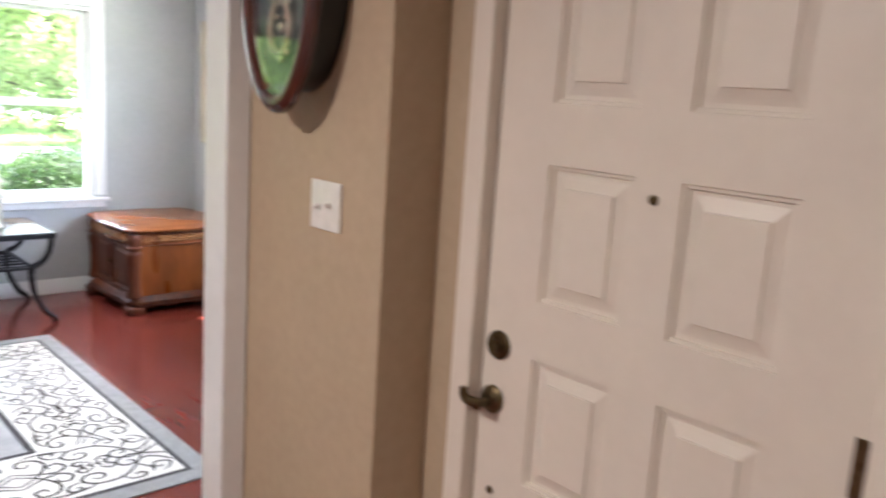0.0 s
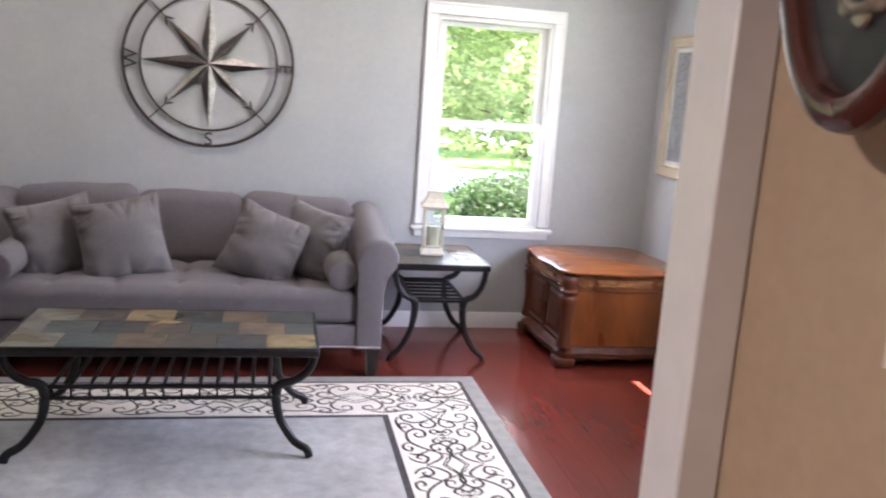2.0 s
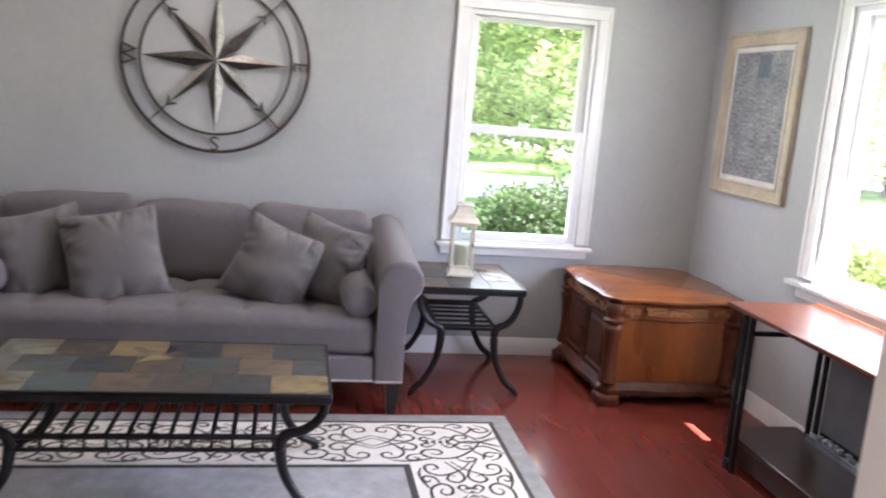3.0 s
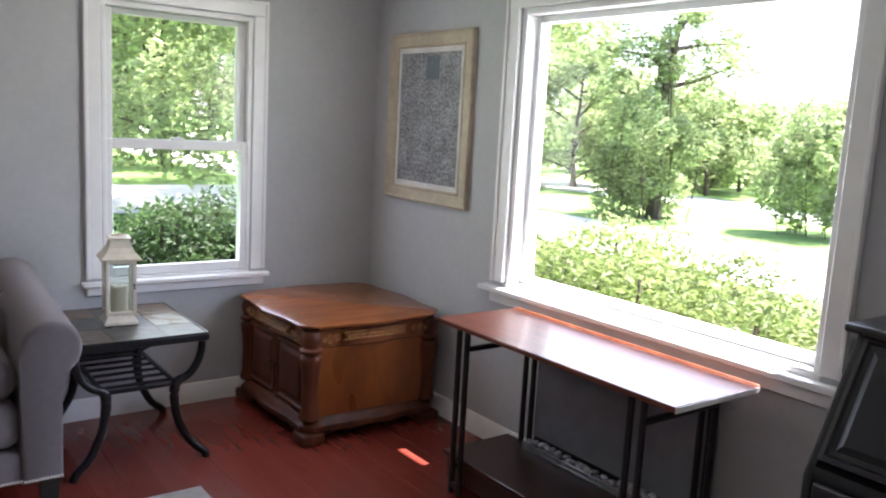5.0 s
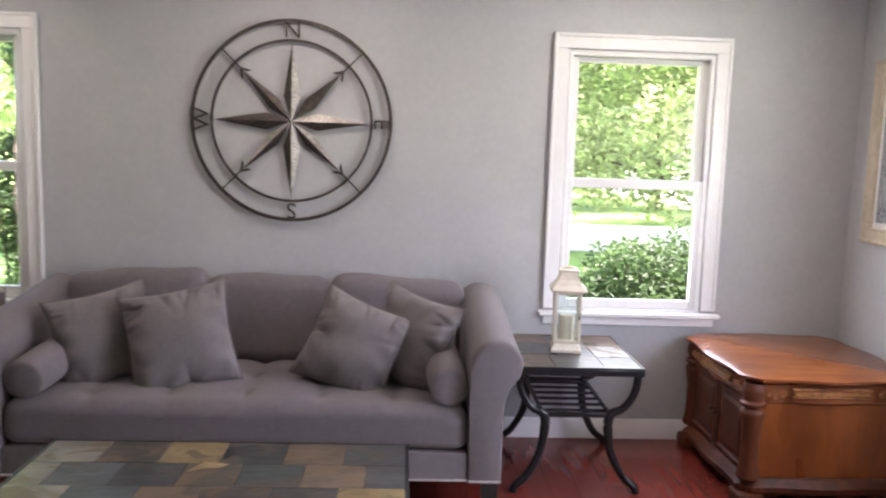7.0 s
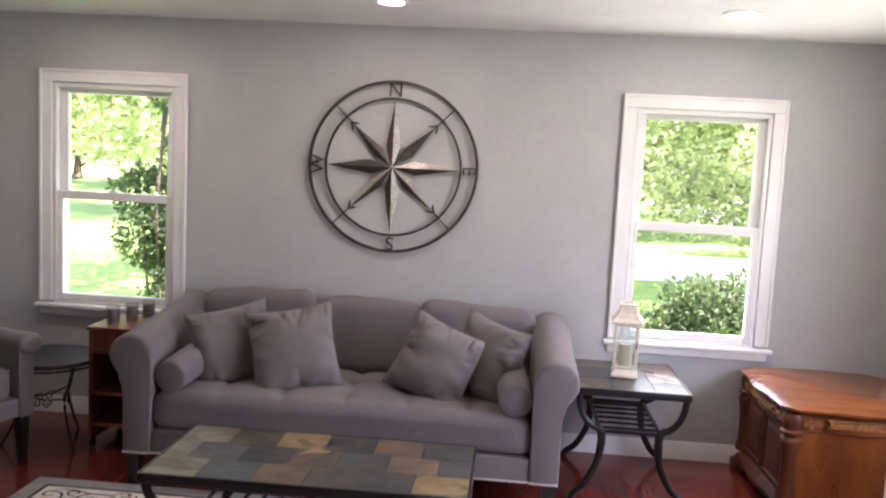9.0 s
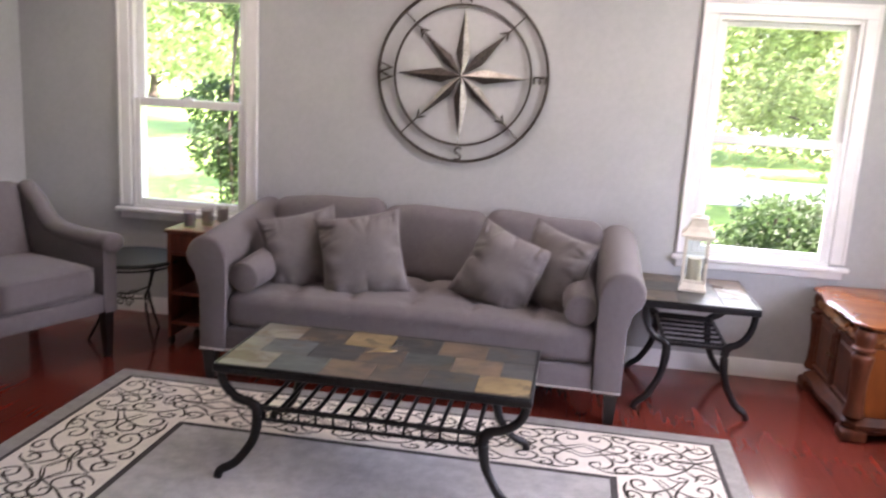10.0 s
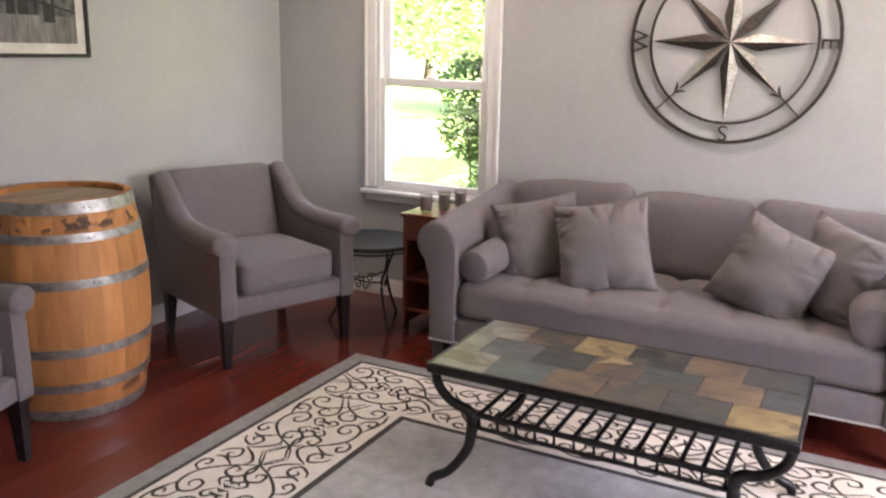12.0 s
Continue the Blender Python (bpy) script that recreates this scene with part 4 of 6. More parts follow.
def slate_table(name, m, w, d, h, tiles, label, category, bars_along_y, shelf_z, inset, flare=1.0, splay=0.026, bar=0.0062):
    """An iron table, its top tiled with slate; the legs curl in under the top and sweep out to the feet."""
    t = thing(name, m, label, category)
    part("top_frame", boxes((-w / 2, -d / 2, h - 0.038, w / 2, d / 2, h - 0.008), bevel=0.004), IRON, t)
    edge = 0.012
    part("top_rim", boxes((-w / 2, -d / 2, h - 0.0075, w / 2, -d / 2 + edge, h), (-w / 2, d / 2 - edge, h - 0.0075, w / 2, d / 2, h), (-w / 2, -d / 2 + edge, h - 0.0075, -w / 2 + edge, d / 2 - edge, h),
                          (w / 2 - edge, -d / 2 + edge, h - 0.0075, w / 2, d / 2 - edge, h), bevel=0.002), IRON, t)
    rnd = random.Random(len(tiles))
    x0, y0, W, D = -w / 2 + edge, -d / 2 + edge, w - 2 * edge, d - 2 * edge
    for u0, v0, u1, v1, tone in tiles:
        g = 0.0011
        z = h - 0.0005 + rnd.uniform(-0.0012, 0.0012)
        part("slate_tile", boxes((x0 + W * u0 + g, y0 + D * v0 + g, h - 0.0075, x0 + W * u1 - g, y0 + D * v1 - g, z), bevel=0.0006), SLATE[tone], t)
    for sx in (-1, 1):
        for sy in (-1, 1):
            X, Y = sx * (w / 2 - 0.02), sy * (d / 2 - 0.035)
            drop = h - 0.04 - (shelf_z + 0.012)
            pts = [(X - sx * inset * (1 - math.cos(radians(q))), Y, h - 0.04 - drop * math.sin(radians(q))) for q in (0, 18, 36, 54, 70, 82)]
            pts += [(X - sx * (inset + 0.006), Y, shelf_z - 0.012), (X - sx * (inset + 0.006), Y, shelf_z * 0.76), (X - sx * inset * (1 - 0.10 * flare), Y, shelf_z * 0.5),
                    (X - sx * inset * (1 - 0.55 * flare), Y + sy * splay * 0.5, shelf_z * 0.22), (X - sx * inset * (1 - flare), Y + sy * splay * 0.85, 0.03), (X - sx * (inset * (1 - flare) - 0.012), Y + sy * splay, 0.0)]
            path = smooth_path(pts, 5)
            k = len(path) - 1
            part("leg", tube(path, [0.0175 + 0.005 * math.exp(-((i / k - 0.56) / 0.12) ** 2) for i in range(k + 1)], None, 10), IRON, t)
    xs, yd = w / 2 - 0.02 - inset, d / 2 - 0.035
    part("shelf_rail", boxes((-xs, -yd - 0.009, shelf_z - 0.009, xs, -yd + 0.009, shelf_z + 0.009), bevel=0.003), IRON, t)
    part("shelf_rail", boxes((-xs, yd - 0.009, shelf_z - 0.009, xs, yd + 0.009, shelf_z + 0.009), bevel=0.003), IRON, t)
    if bars_along_y:
        part("shelf_rail", boxes((-xs, -yd - 0.007, shelf_z - 0.055, xs, -yd + 0.007, shelf_z - 0.041), bevel=0.002), IRON, t)
        n = bars_along_y
        for i in range(n):
            x = -xs + 2 * xs * (i + 0.5) / n
            part("shelf_bar", tube([(x, -yd, shelf_z - 0.046), (x, -yd, shelf_z + 0.004), (x, yd, shelf_z + 0.004)], bar, None, 8), IRON, t)
    else:
        for s in (-1, 1):
            part("end_rail", boxes((s * xs - 0.009, -yd + 0.01, shelf_z - 0.008, s * xs + 0.009, yd - 0.01, shelf_z + 0.008), bevel=0.003), IRON, t)
        for i in range(6):
            y = -yd + 2 * yd * (i + 0.7) / 6.4
            part("shelf_bar", tube([(-xs, y, shelf_z), (xs, y, shelf_z)], 0.0075, None, 8), IRON, t)
    return t


CT_TILES = [(0, 0, .165, .33, "pale"), (.165, 0, .335, .33, "green"), (.335, 0, .495, .33, "rust"), (.495, 0, .665, .33, "umber"), (.665, 0, .83, .33, "dark"), (.83, 0, 1, .33, "gold"),
            (0, .33, .085, .66, "pale"), (.085, .33, .25, .66, "grey"), (.25, .33, .415, .66, "dark"), (.415, .33, .565, .66, "umber"), (.565, .33, .73, .66, "green"), (.73, .33, .895, .66, "rust"), (.895, .33, 1, .66, "dark"),
            (0, .66, .165, 1, "pale"), (.165, .66, .33, 1, "umber"), (.33, .66, .495, 1, "gold"), (.495, .66, .665, 1, "dark"), (.665, .66, .83, 1, "rust"), (.83, .66, 1, 1, "dark")]
coffee = slate_table("coffee_table", pose(0.0675, 4.415, 0.012), 1.225, 0.575, 0.463, CT_TILES, "black iron coffee table with a slate tile top", "coffee table", 13, 0.292, 0.142, 0.87, 0.048, 0.0085)
bm = prism([(-0.092, 0.012), (-0.052, 0.098), (0.03, 0.080), (0.004, 0.052), (-0.045, 0.048)], 0.4618, 0.4645, "z", 0.0008)
part("slate_flake", bm, SLATE["gold"], coffee, "raised yellow flake of slate")
ET_TILES = [(0, 0, .30, .36, "rust"), (.30, 0, .70, .36, "dark"), (.70, 0, 1, .30, "grey"), (0, .36, .36, .70, "dark"), (.36, .36, .70, .70, "grey"), (.70, .30, 1, .64, "pale"), (0, .70, .36, 1, "rust"), (.36, .70, .70, 1, "dark"), (.70, .64, 1, 1, "rust")]
slate_table("end_table", pose(1.432, 5.69, 0), 0.57, 0.63, 0.575, ET_TILES, "black iron end table with a slate tile top", "end table", 0, 0.352, 0.115, 1.0)

# ---- lantern on the end table ----
lan = thing("candle_lantern", pose(1.42, 5.69, 0.576, 0, 0, -7) @ Matrix.Diagonal((0.85, 0.85, 1, 1)), "cream painted metal lantern with glass sides", "lantern")
part("base", prism([(-.082, -.082), (.082, -.082), (.082, .082), (-.082, .082)], 0, 0.018, "z", 0.004), LANTERN, lan)
bm = bmesh.new()
a, b = 0.08, 0.062
lo = [bm.verts.new((sx * a, sy * a, 0.018)) for sx, sy in ((-1, -1), (1, -1), (1, 1), (-1, 1))]
hi = [bm.verts.new((sx * b, sy * b, 0.045)) for sx, sy in ((-1, -1), (1, -1), (1, 1), (-1, 1))]
bm.faces.new(hi)
for i in range(4):
    bm.faces.new((lo[i], lo[(i + 1) % 4], hi[(i + 1) % 4], hi[i]))
part("plinth", bm, LANTERN, lan)
for sx in (-1, 1):
    for sy in (-1, 1):
        part("post", boxes((sx * 0.066 - 0.009, sy * 0.066 - 0.009, 0.045, sx * 0.066 + 0.009, sy * 0.066 + 0.009, 0.29), bevel=0.002), LANTERN, lan)
for k in range(4):
    m = pose(0, 0, 0, 0, 0, 90 * k)
    for za, zb in ((0.045, 0.06), (0.272, 0.29)):
        part("side_frame", moved(boxes((-0.057, -0.071, za, 0.057, -0.061, zb), bevel=0.002), m), LANTERN, lan)
    ob = part("side_glass", moved(boxes((-0.057, -0.067, 0.06, 0.057, -0.065, 0.272)), m), LANGLASS, lan, smooth=False)
    ob.visible_shadow = False
bm = bmesh.new()
rings = []
for r, z in ((0.098, 0.29), (0.098, 0.297), (0.075, 0.318), (0.058, 0.342), (0.048, 0.372), (0.046, 0.378)):
    rings.append([bm.verts.new((sx * r, sy * r, z)) for sx, sy in ((-1, -1), (1, -1), (1, 1), (-1, 1))])
bm.faces.new(rings[0][::-1])
bm.faces.new(rings[-1])
for p, q in zip(rings, rings[1:]):
    for i in range(4):
        bm.faces.new((p[i], p[(i + 1) % 4], q[(i + 1) % 4], q[i]))
part("roof", bm, LANTERN, lan, smooth=False)
part("cap", prism([(-.053, -.053), (.053, -.053), (.053, .053), (-.053, .053)], 0.378, 0.388, "z", 0.003), LANTERN, lan)
part("handle_ring", tube([(0.036 * math.cos(q), 0.036 * math.sin(q) * 0.8, 0.394) for q in [2 * math.pi * k / 24 for k in range(24)]], 0.004, None, 6, closed=True), LANTERN, lan)
part("latch", boxes((0.059, -0.079, 0.16, 0.067, -0.0755, 0.185), bevel=0.001), IRON, lan)
cand = thing("candle", pose(1.42, 5.69, 0.576 + 0.0455), "ivory pillar candle inside the lantern", "candle")
part("wax", lathe([(0.034, 0), (0.036, 0.004), (0.036, 0.118), (0.032, 0.124), (0.012, 0.119)], 28), WAX, cand)
part("wick", lathe([(0.0015, 0.118), (0.0015, 0.132)], 6), BLACKGLOSS, cand)

# ---- carved corner cabinet ----
cab = thing("carved_cabinet", pose(2.508, 5.655, 0) @ Matrix.Diagonal((1.02, 1.03, 1.018, 1)), "carved cherry wood cabinet with curved sides and paw feet", "cabinet")
CW, CD = 0.36, 0.375


def cabinet_outline(g, bow=0.018, chamfer=0.05):
    """A plan with clipped corners and gently bowed sides, grown by g."""
    w, d, out = CW + g, CD + g, []
    corners = [(-w, -d), (w, -d), (w, d), (-w, d)]
    for i in range(4):
        (x0, y0), (x1, y1) = corners[i], corners[(i + 1) % 4]
        dx, dy = (x1 - x0), (y1 - y0)
        ln = math.hypot(dx, dy)
        dx, dy = dx / ln, dy / ln
        nx, ny = dy, -dx
        for k in range(13):
            f = k / 12
            s = chamfer + (ln - 2 * chamfer) * f
            wave = bow * (math.sin(math.pi * f) ** 2) - 0.4 * bow * (math.sin(2 * math.pi * f) ** 2)
            out.append((x0 + dx * s + nx * wave, y0 + dy * s + ny * wave))
    return out


def stacked(profile, bow=0.018, chamfer=0.05):
    bm = bmesh.new()
    rings = []
    for g, z in profile:
        rings.append([bm.verts.new((x, y, z)) for x, y in cabinet_outline(g, bow, chamfer)])
    n = len(rings[0])
    bm.faces.new(rings[0][::-1])
    bm.faces.new(rings[-1])
    for a, b in zip(rings, rings[1:]):
        for i in range(n):
            bm.faces.new((a[i], a[(i + 1) % n], b[(i + 1) % n], b[i]))
    return bm


part("body", stacked([(-0.035, 0.10), (-0.035, 0.46)], 0.012), CHERRY, cab)
part("base_moulding", stacked([(0.0, 0.055), (0.012, 0.062), (0.012, 0.085), (-0.004, 0.098), (-0.014, 0.112), (-0.030, 0.122)]), CHERRYDARK, cab)
part("frieze", stacked([(-0.030, 0.448), (-0.016, 0.456), (-0.018, 0.466), (-0.022, 0.53), (-0.010, 0.536), (-0.004, 0.543)]), CHERRY, cab)
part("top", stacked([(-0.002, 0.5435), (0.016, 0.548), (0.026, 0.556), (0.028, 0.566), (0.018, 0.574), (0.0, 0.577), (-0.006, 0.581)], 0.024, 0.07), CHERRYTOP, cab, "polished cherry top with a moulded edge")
for sx in (-1, 1):
    for sy in (-1, 1):
        x, y = sx * (CW - 0.035), sy * (CD - 0.035)
        part("foot", moved(boxes((-0.06, -0.06, 0.0, 0.06, 0.06, 0.056), bevel=0.016, seg=2), Matrix.Translation((x, y, 0))), CHERRYDARK, cab)
        prof = [(0.044, 0.112), (0.050, 0.12), (0.046, 0.14), (0.040, 0.17), (0.037, 0.25), (0.040, 0.33), (0.047, 0.38), (0.052, 0.405), (0.046, 0.418), (0.034, 0.425), (0.036, 0.432), (0.052, 0.437), (0.054, 0.449),
                (0.042, 0.458), (0.040, 0.47), (0.046, 0.485), (0.048, 0.505), (0.044, 0.525), (0.038, 0.535)]
        part("corner_column", lathe(prof, 18, None, (x, y, 0)), CHERRYDARK, cab, "turned corner column")
# scalloped apron pieces
for k in range(4):
    L = (CW if k % 2 == 0 else CD) - 0.09
    off = (CD if k % 2 == 0 else CW) - 0.012
    out = [(-L, 0.056), (L, 0.056)]
    for i in range(13):
        f = 1 - 2 * i / 12
        out.append((L * f, 0.05 - 0.012 * abs(math.sin(f * math.pi * 1.5)) ** 0.7 * (1 if abs(f) > 0.33 else 0.6)))
    part("apron", moved(prism(out, -0.012, 0.012, "y"), pose(0, 0, 0, 0, 0, 90 * k) @ Matrix.Translation((0, -off, 0))), CHERRYDARK, cab)
# carved frieze: a reeded bar and leaf scrolls
for k, half_w, off in ((0, CW, CD - 0.005), (3, CD, CW - 0.005)):
    m = pose(0, 0, 0, 0, 0, 90 * k) @ Matrix.Translation((0, -off, 0))
    part("carved_bar", moved(boxes((-half_w * 0.48, -0.010, 0.478, half_w * 0.48, 0.01, 0.487), (-half_w * 0.48, -0.010, 0.511, half_w * 0.48, 0.01, 0.520), (-half_w * 0.45, -0.012, 0.490, half_w * 0.45, 0.01, 0.508), bevel=0.003), m), CARVED, cab)
    for s in (-1, 1):
        bm = bmesh.new()
        for j, (cx, cz, r) in enumerate(((0.60, 0.498, 0.020), (0.70, 0.506, 0.013), (0.69, 0.486, 0.012), (0.77, 0.498, 0.014))):
            pts = [(s * (cx * half_w) + s * (r * (1 - q / 18)) * math.cos(q * 0.75 + j), -0.008, cz + (r * (1 - q / 18)) * math.sin(q * 0.75 + j)) for q in range(16)]
            tube(pts, 0.0032, bm, 6, up=(0, 1, 0.01))
        part("carved_scroll", moved(bm, m), CARVED, cab, "gilded leaf scroll carving")


def framed_panel(name, parent, m, w, h, mat, label=""):
    """A raised panel in the xz plane facing -y, its middle at the origin of m."""
    bm = bmesh.new()
    rings = []
    for ins, dep in ((0, 0.0), (0.0, -0.012), (0.014, -0.014), (0.022, -0.005), (0.036, -0.004), (0.055, -0.012), (0.06, -0.012)):
        rings.append([bm.verts.new((sx * (w / 2 - ins), dep, sz * (h / 2 - ins))) for sx, sz in ((-1, -1), (1, -1), (1, 1), (-1, 1))])
    for p, q in zip(rings, rings[1:]):
        for i in range(4):
            bm.faces.new((p[i], p[(i + 1) % 4], q[(i + 1) % 4], q[i]))
    bm.faces.new(rings[-1])
    bm.faces.new(rings[0][::-1])
    return part(name, moved(bm, m), mat, parent, label, smooth=False)


west = pose(0, 0, 0, 0, 0, -90) @ Matrix.Translation((0, -(CW - 0.030), 0))
for s in (-1, 1):
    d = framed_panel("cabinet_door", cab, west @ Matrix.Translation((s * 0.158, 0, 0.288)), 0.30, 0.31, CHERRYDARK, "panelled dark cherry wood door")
    part("pull", moved(lathe([(0.004, 0), (0.004, 0.012), (0.009, 0.018), (0.009, 0.024), (0.004, 0.028)], 12), west @ pose(s * 0.025, -0.013, 0.30, 90, 0, 0)), BRONZE, d)
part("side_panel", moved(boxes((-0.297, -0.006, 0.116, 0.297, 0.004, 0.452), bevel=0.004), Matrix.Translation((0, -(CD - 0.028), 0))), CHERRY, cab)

# ---- folding table under the picture window ----
ft = thing("console_table", pose(2.648, 4.068, 0), "narrow red-brown wooden table on black metal legs", "table")
part("tabletop", boxes((-0.215, -0.615, 0.708, 0.215, 0.615, 0.728), bevel=0.004), TABLEWOOD, ft)
# sunlit back edge, the sun put into its colour
part("back_edge", boxes((0.2155, -0.615, 0.706, 0.232, 0.615, 0.733), bevel=0.005), ORANGEEDGE, ft, "orange edge strip with sunlight painted in its colour")
part("end_edge", boxes((-0.215, -0.6195, 0.7085, 0.215, -0.6155, 0.7275), bevel=0.001), PLASTIC, ft, "pale worn end strip")
for s in (-1, 1):
    y = s * 0.455
    for x in (-0.19, 0.19):
        for o in (-0.026, 0.026):
            part("leg", tube([(x, y + o, 0.0), (x, y + o, 0.708)], 0.0125, None, 10, up=(0, 1, 0)), IRON, ft)
        part("foot_bar", boxes((x - 0.011, y - 0.032, 0.03, x + 0.011, y + 0.032, 0.05), bevel=0.003), IRON, ft)
    part("brace", boxes((-0.19, y - 0.042, 0.625, 0.19, y - 0.022, 0.645), bevel=0.003), IRON, ft)
    part("brace", boxes((-0.19, y + 0.022, 0.10, 0.19, y + 0.042, 0.118), bevel=0.003), IRON, ft)
lowb = thing("low_bench", pose(2.72, 4.02, 0), "low dark brown wooden bench under the table", "bench")
part("bench_apron", boxes((-0.225, -0.40, 0.03, 0.115, 0.61, 0.1245), bevel=0.003), BENCHWOOD, lowb)
part("bench_top", boxes((-0.24, -0.42, 0.125, 0.13, 0.63, 0.15), bevel=0.004), BENCHWOOD, lowb)
for x in (-0.215, 0.08):
    for y in (-0.39, 0.575):
        part("leg", boxes((x, y, 0, x + 0.03, y + 0.03, 0.0295), bevel=0.003), BLACKWOOD, lowb)
fp = thing("electric_fireplace", pose(2.872, 4.05, 0.1505), "black glass electric fireplace with clear pebbles, unlit", "fireplace")
part("housing", boxes((-0.02, -0.44, 0.0, 0.03, 0.44, 0.46), bevel=0.006), BLACKGLOSS, fp)
part("front_glass", boxes((-0.028, -0.43, 0.05, -0.0205, 0.43, 0.45), bevel=0.002), BLACKGLASS, fp)
part("steel_ledge", boxes((-0.085, -0.44, 0.0, -0.0295, 0.44, 0.014), (-0.085, -0.44, 0.0145, -0.078, 0.44, 0.035), bevel=0.002), GREYMETAL, fp, "brushed steel ledge")
rnd = random.Random(8)
for i in range(56):
    bm = lathe([(0.004, -0.011), (0.015, -0.006), (0.018, 0.0), (0.014, 0.007), (0.004, 0.011)], 8)
    moved(bm, pose(-0.055 + rnd.uniform(-0.012, 0.012), -0.42 + (i % 40) * 0.0215, 0.028 + rnd.uniform(0, 0.012) + (0.018 if i > 39 else 0), rnd.uniform(-30, 30), rnd.uniform(-30, 30), rnd.uniform(0, 180)))
    part("pebble", bm, PEBBLE, fp)

# ---- slant-front secretary ----
sec = thing("secretary_desk", pose(2.94, 2.66, 0) @ Matrix.Diagonal((1, 0.94, 1, 1)), "black wooden slant-front secretary desk against the wall", "desk")
side_prof = [(0, 0.08), (-0.46, 0.08), (-0.46, 0.66), (-0.44, 0.70), (-0.26, 1.03), (0, 1.03)]
for y in (-0.43, 0.405):
    part("side_panel", prism(side_prof, y, y + 0.025, "y", 0.004), SECRETARY, sec)
part("top_board", boxes((-0.30, -0.455, 1.031, 0.0, 0.455, 1.056), bevel=0.008, seg=2), SECRETARY, sec)
ang = math.degrees(math.atan2(0.18, 0.33))
lid = framed_panel("slant_lid", sec, pose(-0.355, -0.0, 0.866) @ pose(0, 0, 0, 0, 0, -90) @ pose(0, 0, 0, -ang, 0, 0), 0.80, 0.36, SECRETARY, "slanted writing lid with a framed panel")
part("back_panel", boxes((-0.02, -0.404, 0.08, 0, 0.404, 1.03)), SECRETARY, sec)
part("carcass", boxes((-0.45, -0.404, 0.085, -0.021, 0.404, 0.69)), SECRETARY, sec)
for k in range(3):
    z = 0.10 + k * 0.19
    dr = part("drawer", boxes((-0.472, -0.395, z, -0.4505, 0.395, z + 0.175), bevel=0.006), SECRETARY, sec)
    for y in (-0.2, 0.2):
        part("knob", moved(lathe([(0.006, 0), (0.006, 0.01), (0.014, 0.017), (0.012, 0.024)], 12), pose(-0.472, y, z + 0.088, 0, -90, 0)), BRONZE, dr)
part("plinth", boxes((-0.45, -0.43, 0, -0.01, 0.43, 0.079), bevel=0.005), SECRETARY, sec)


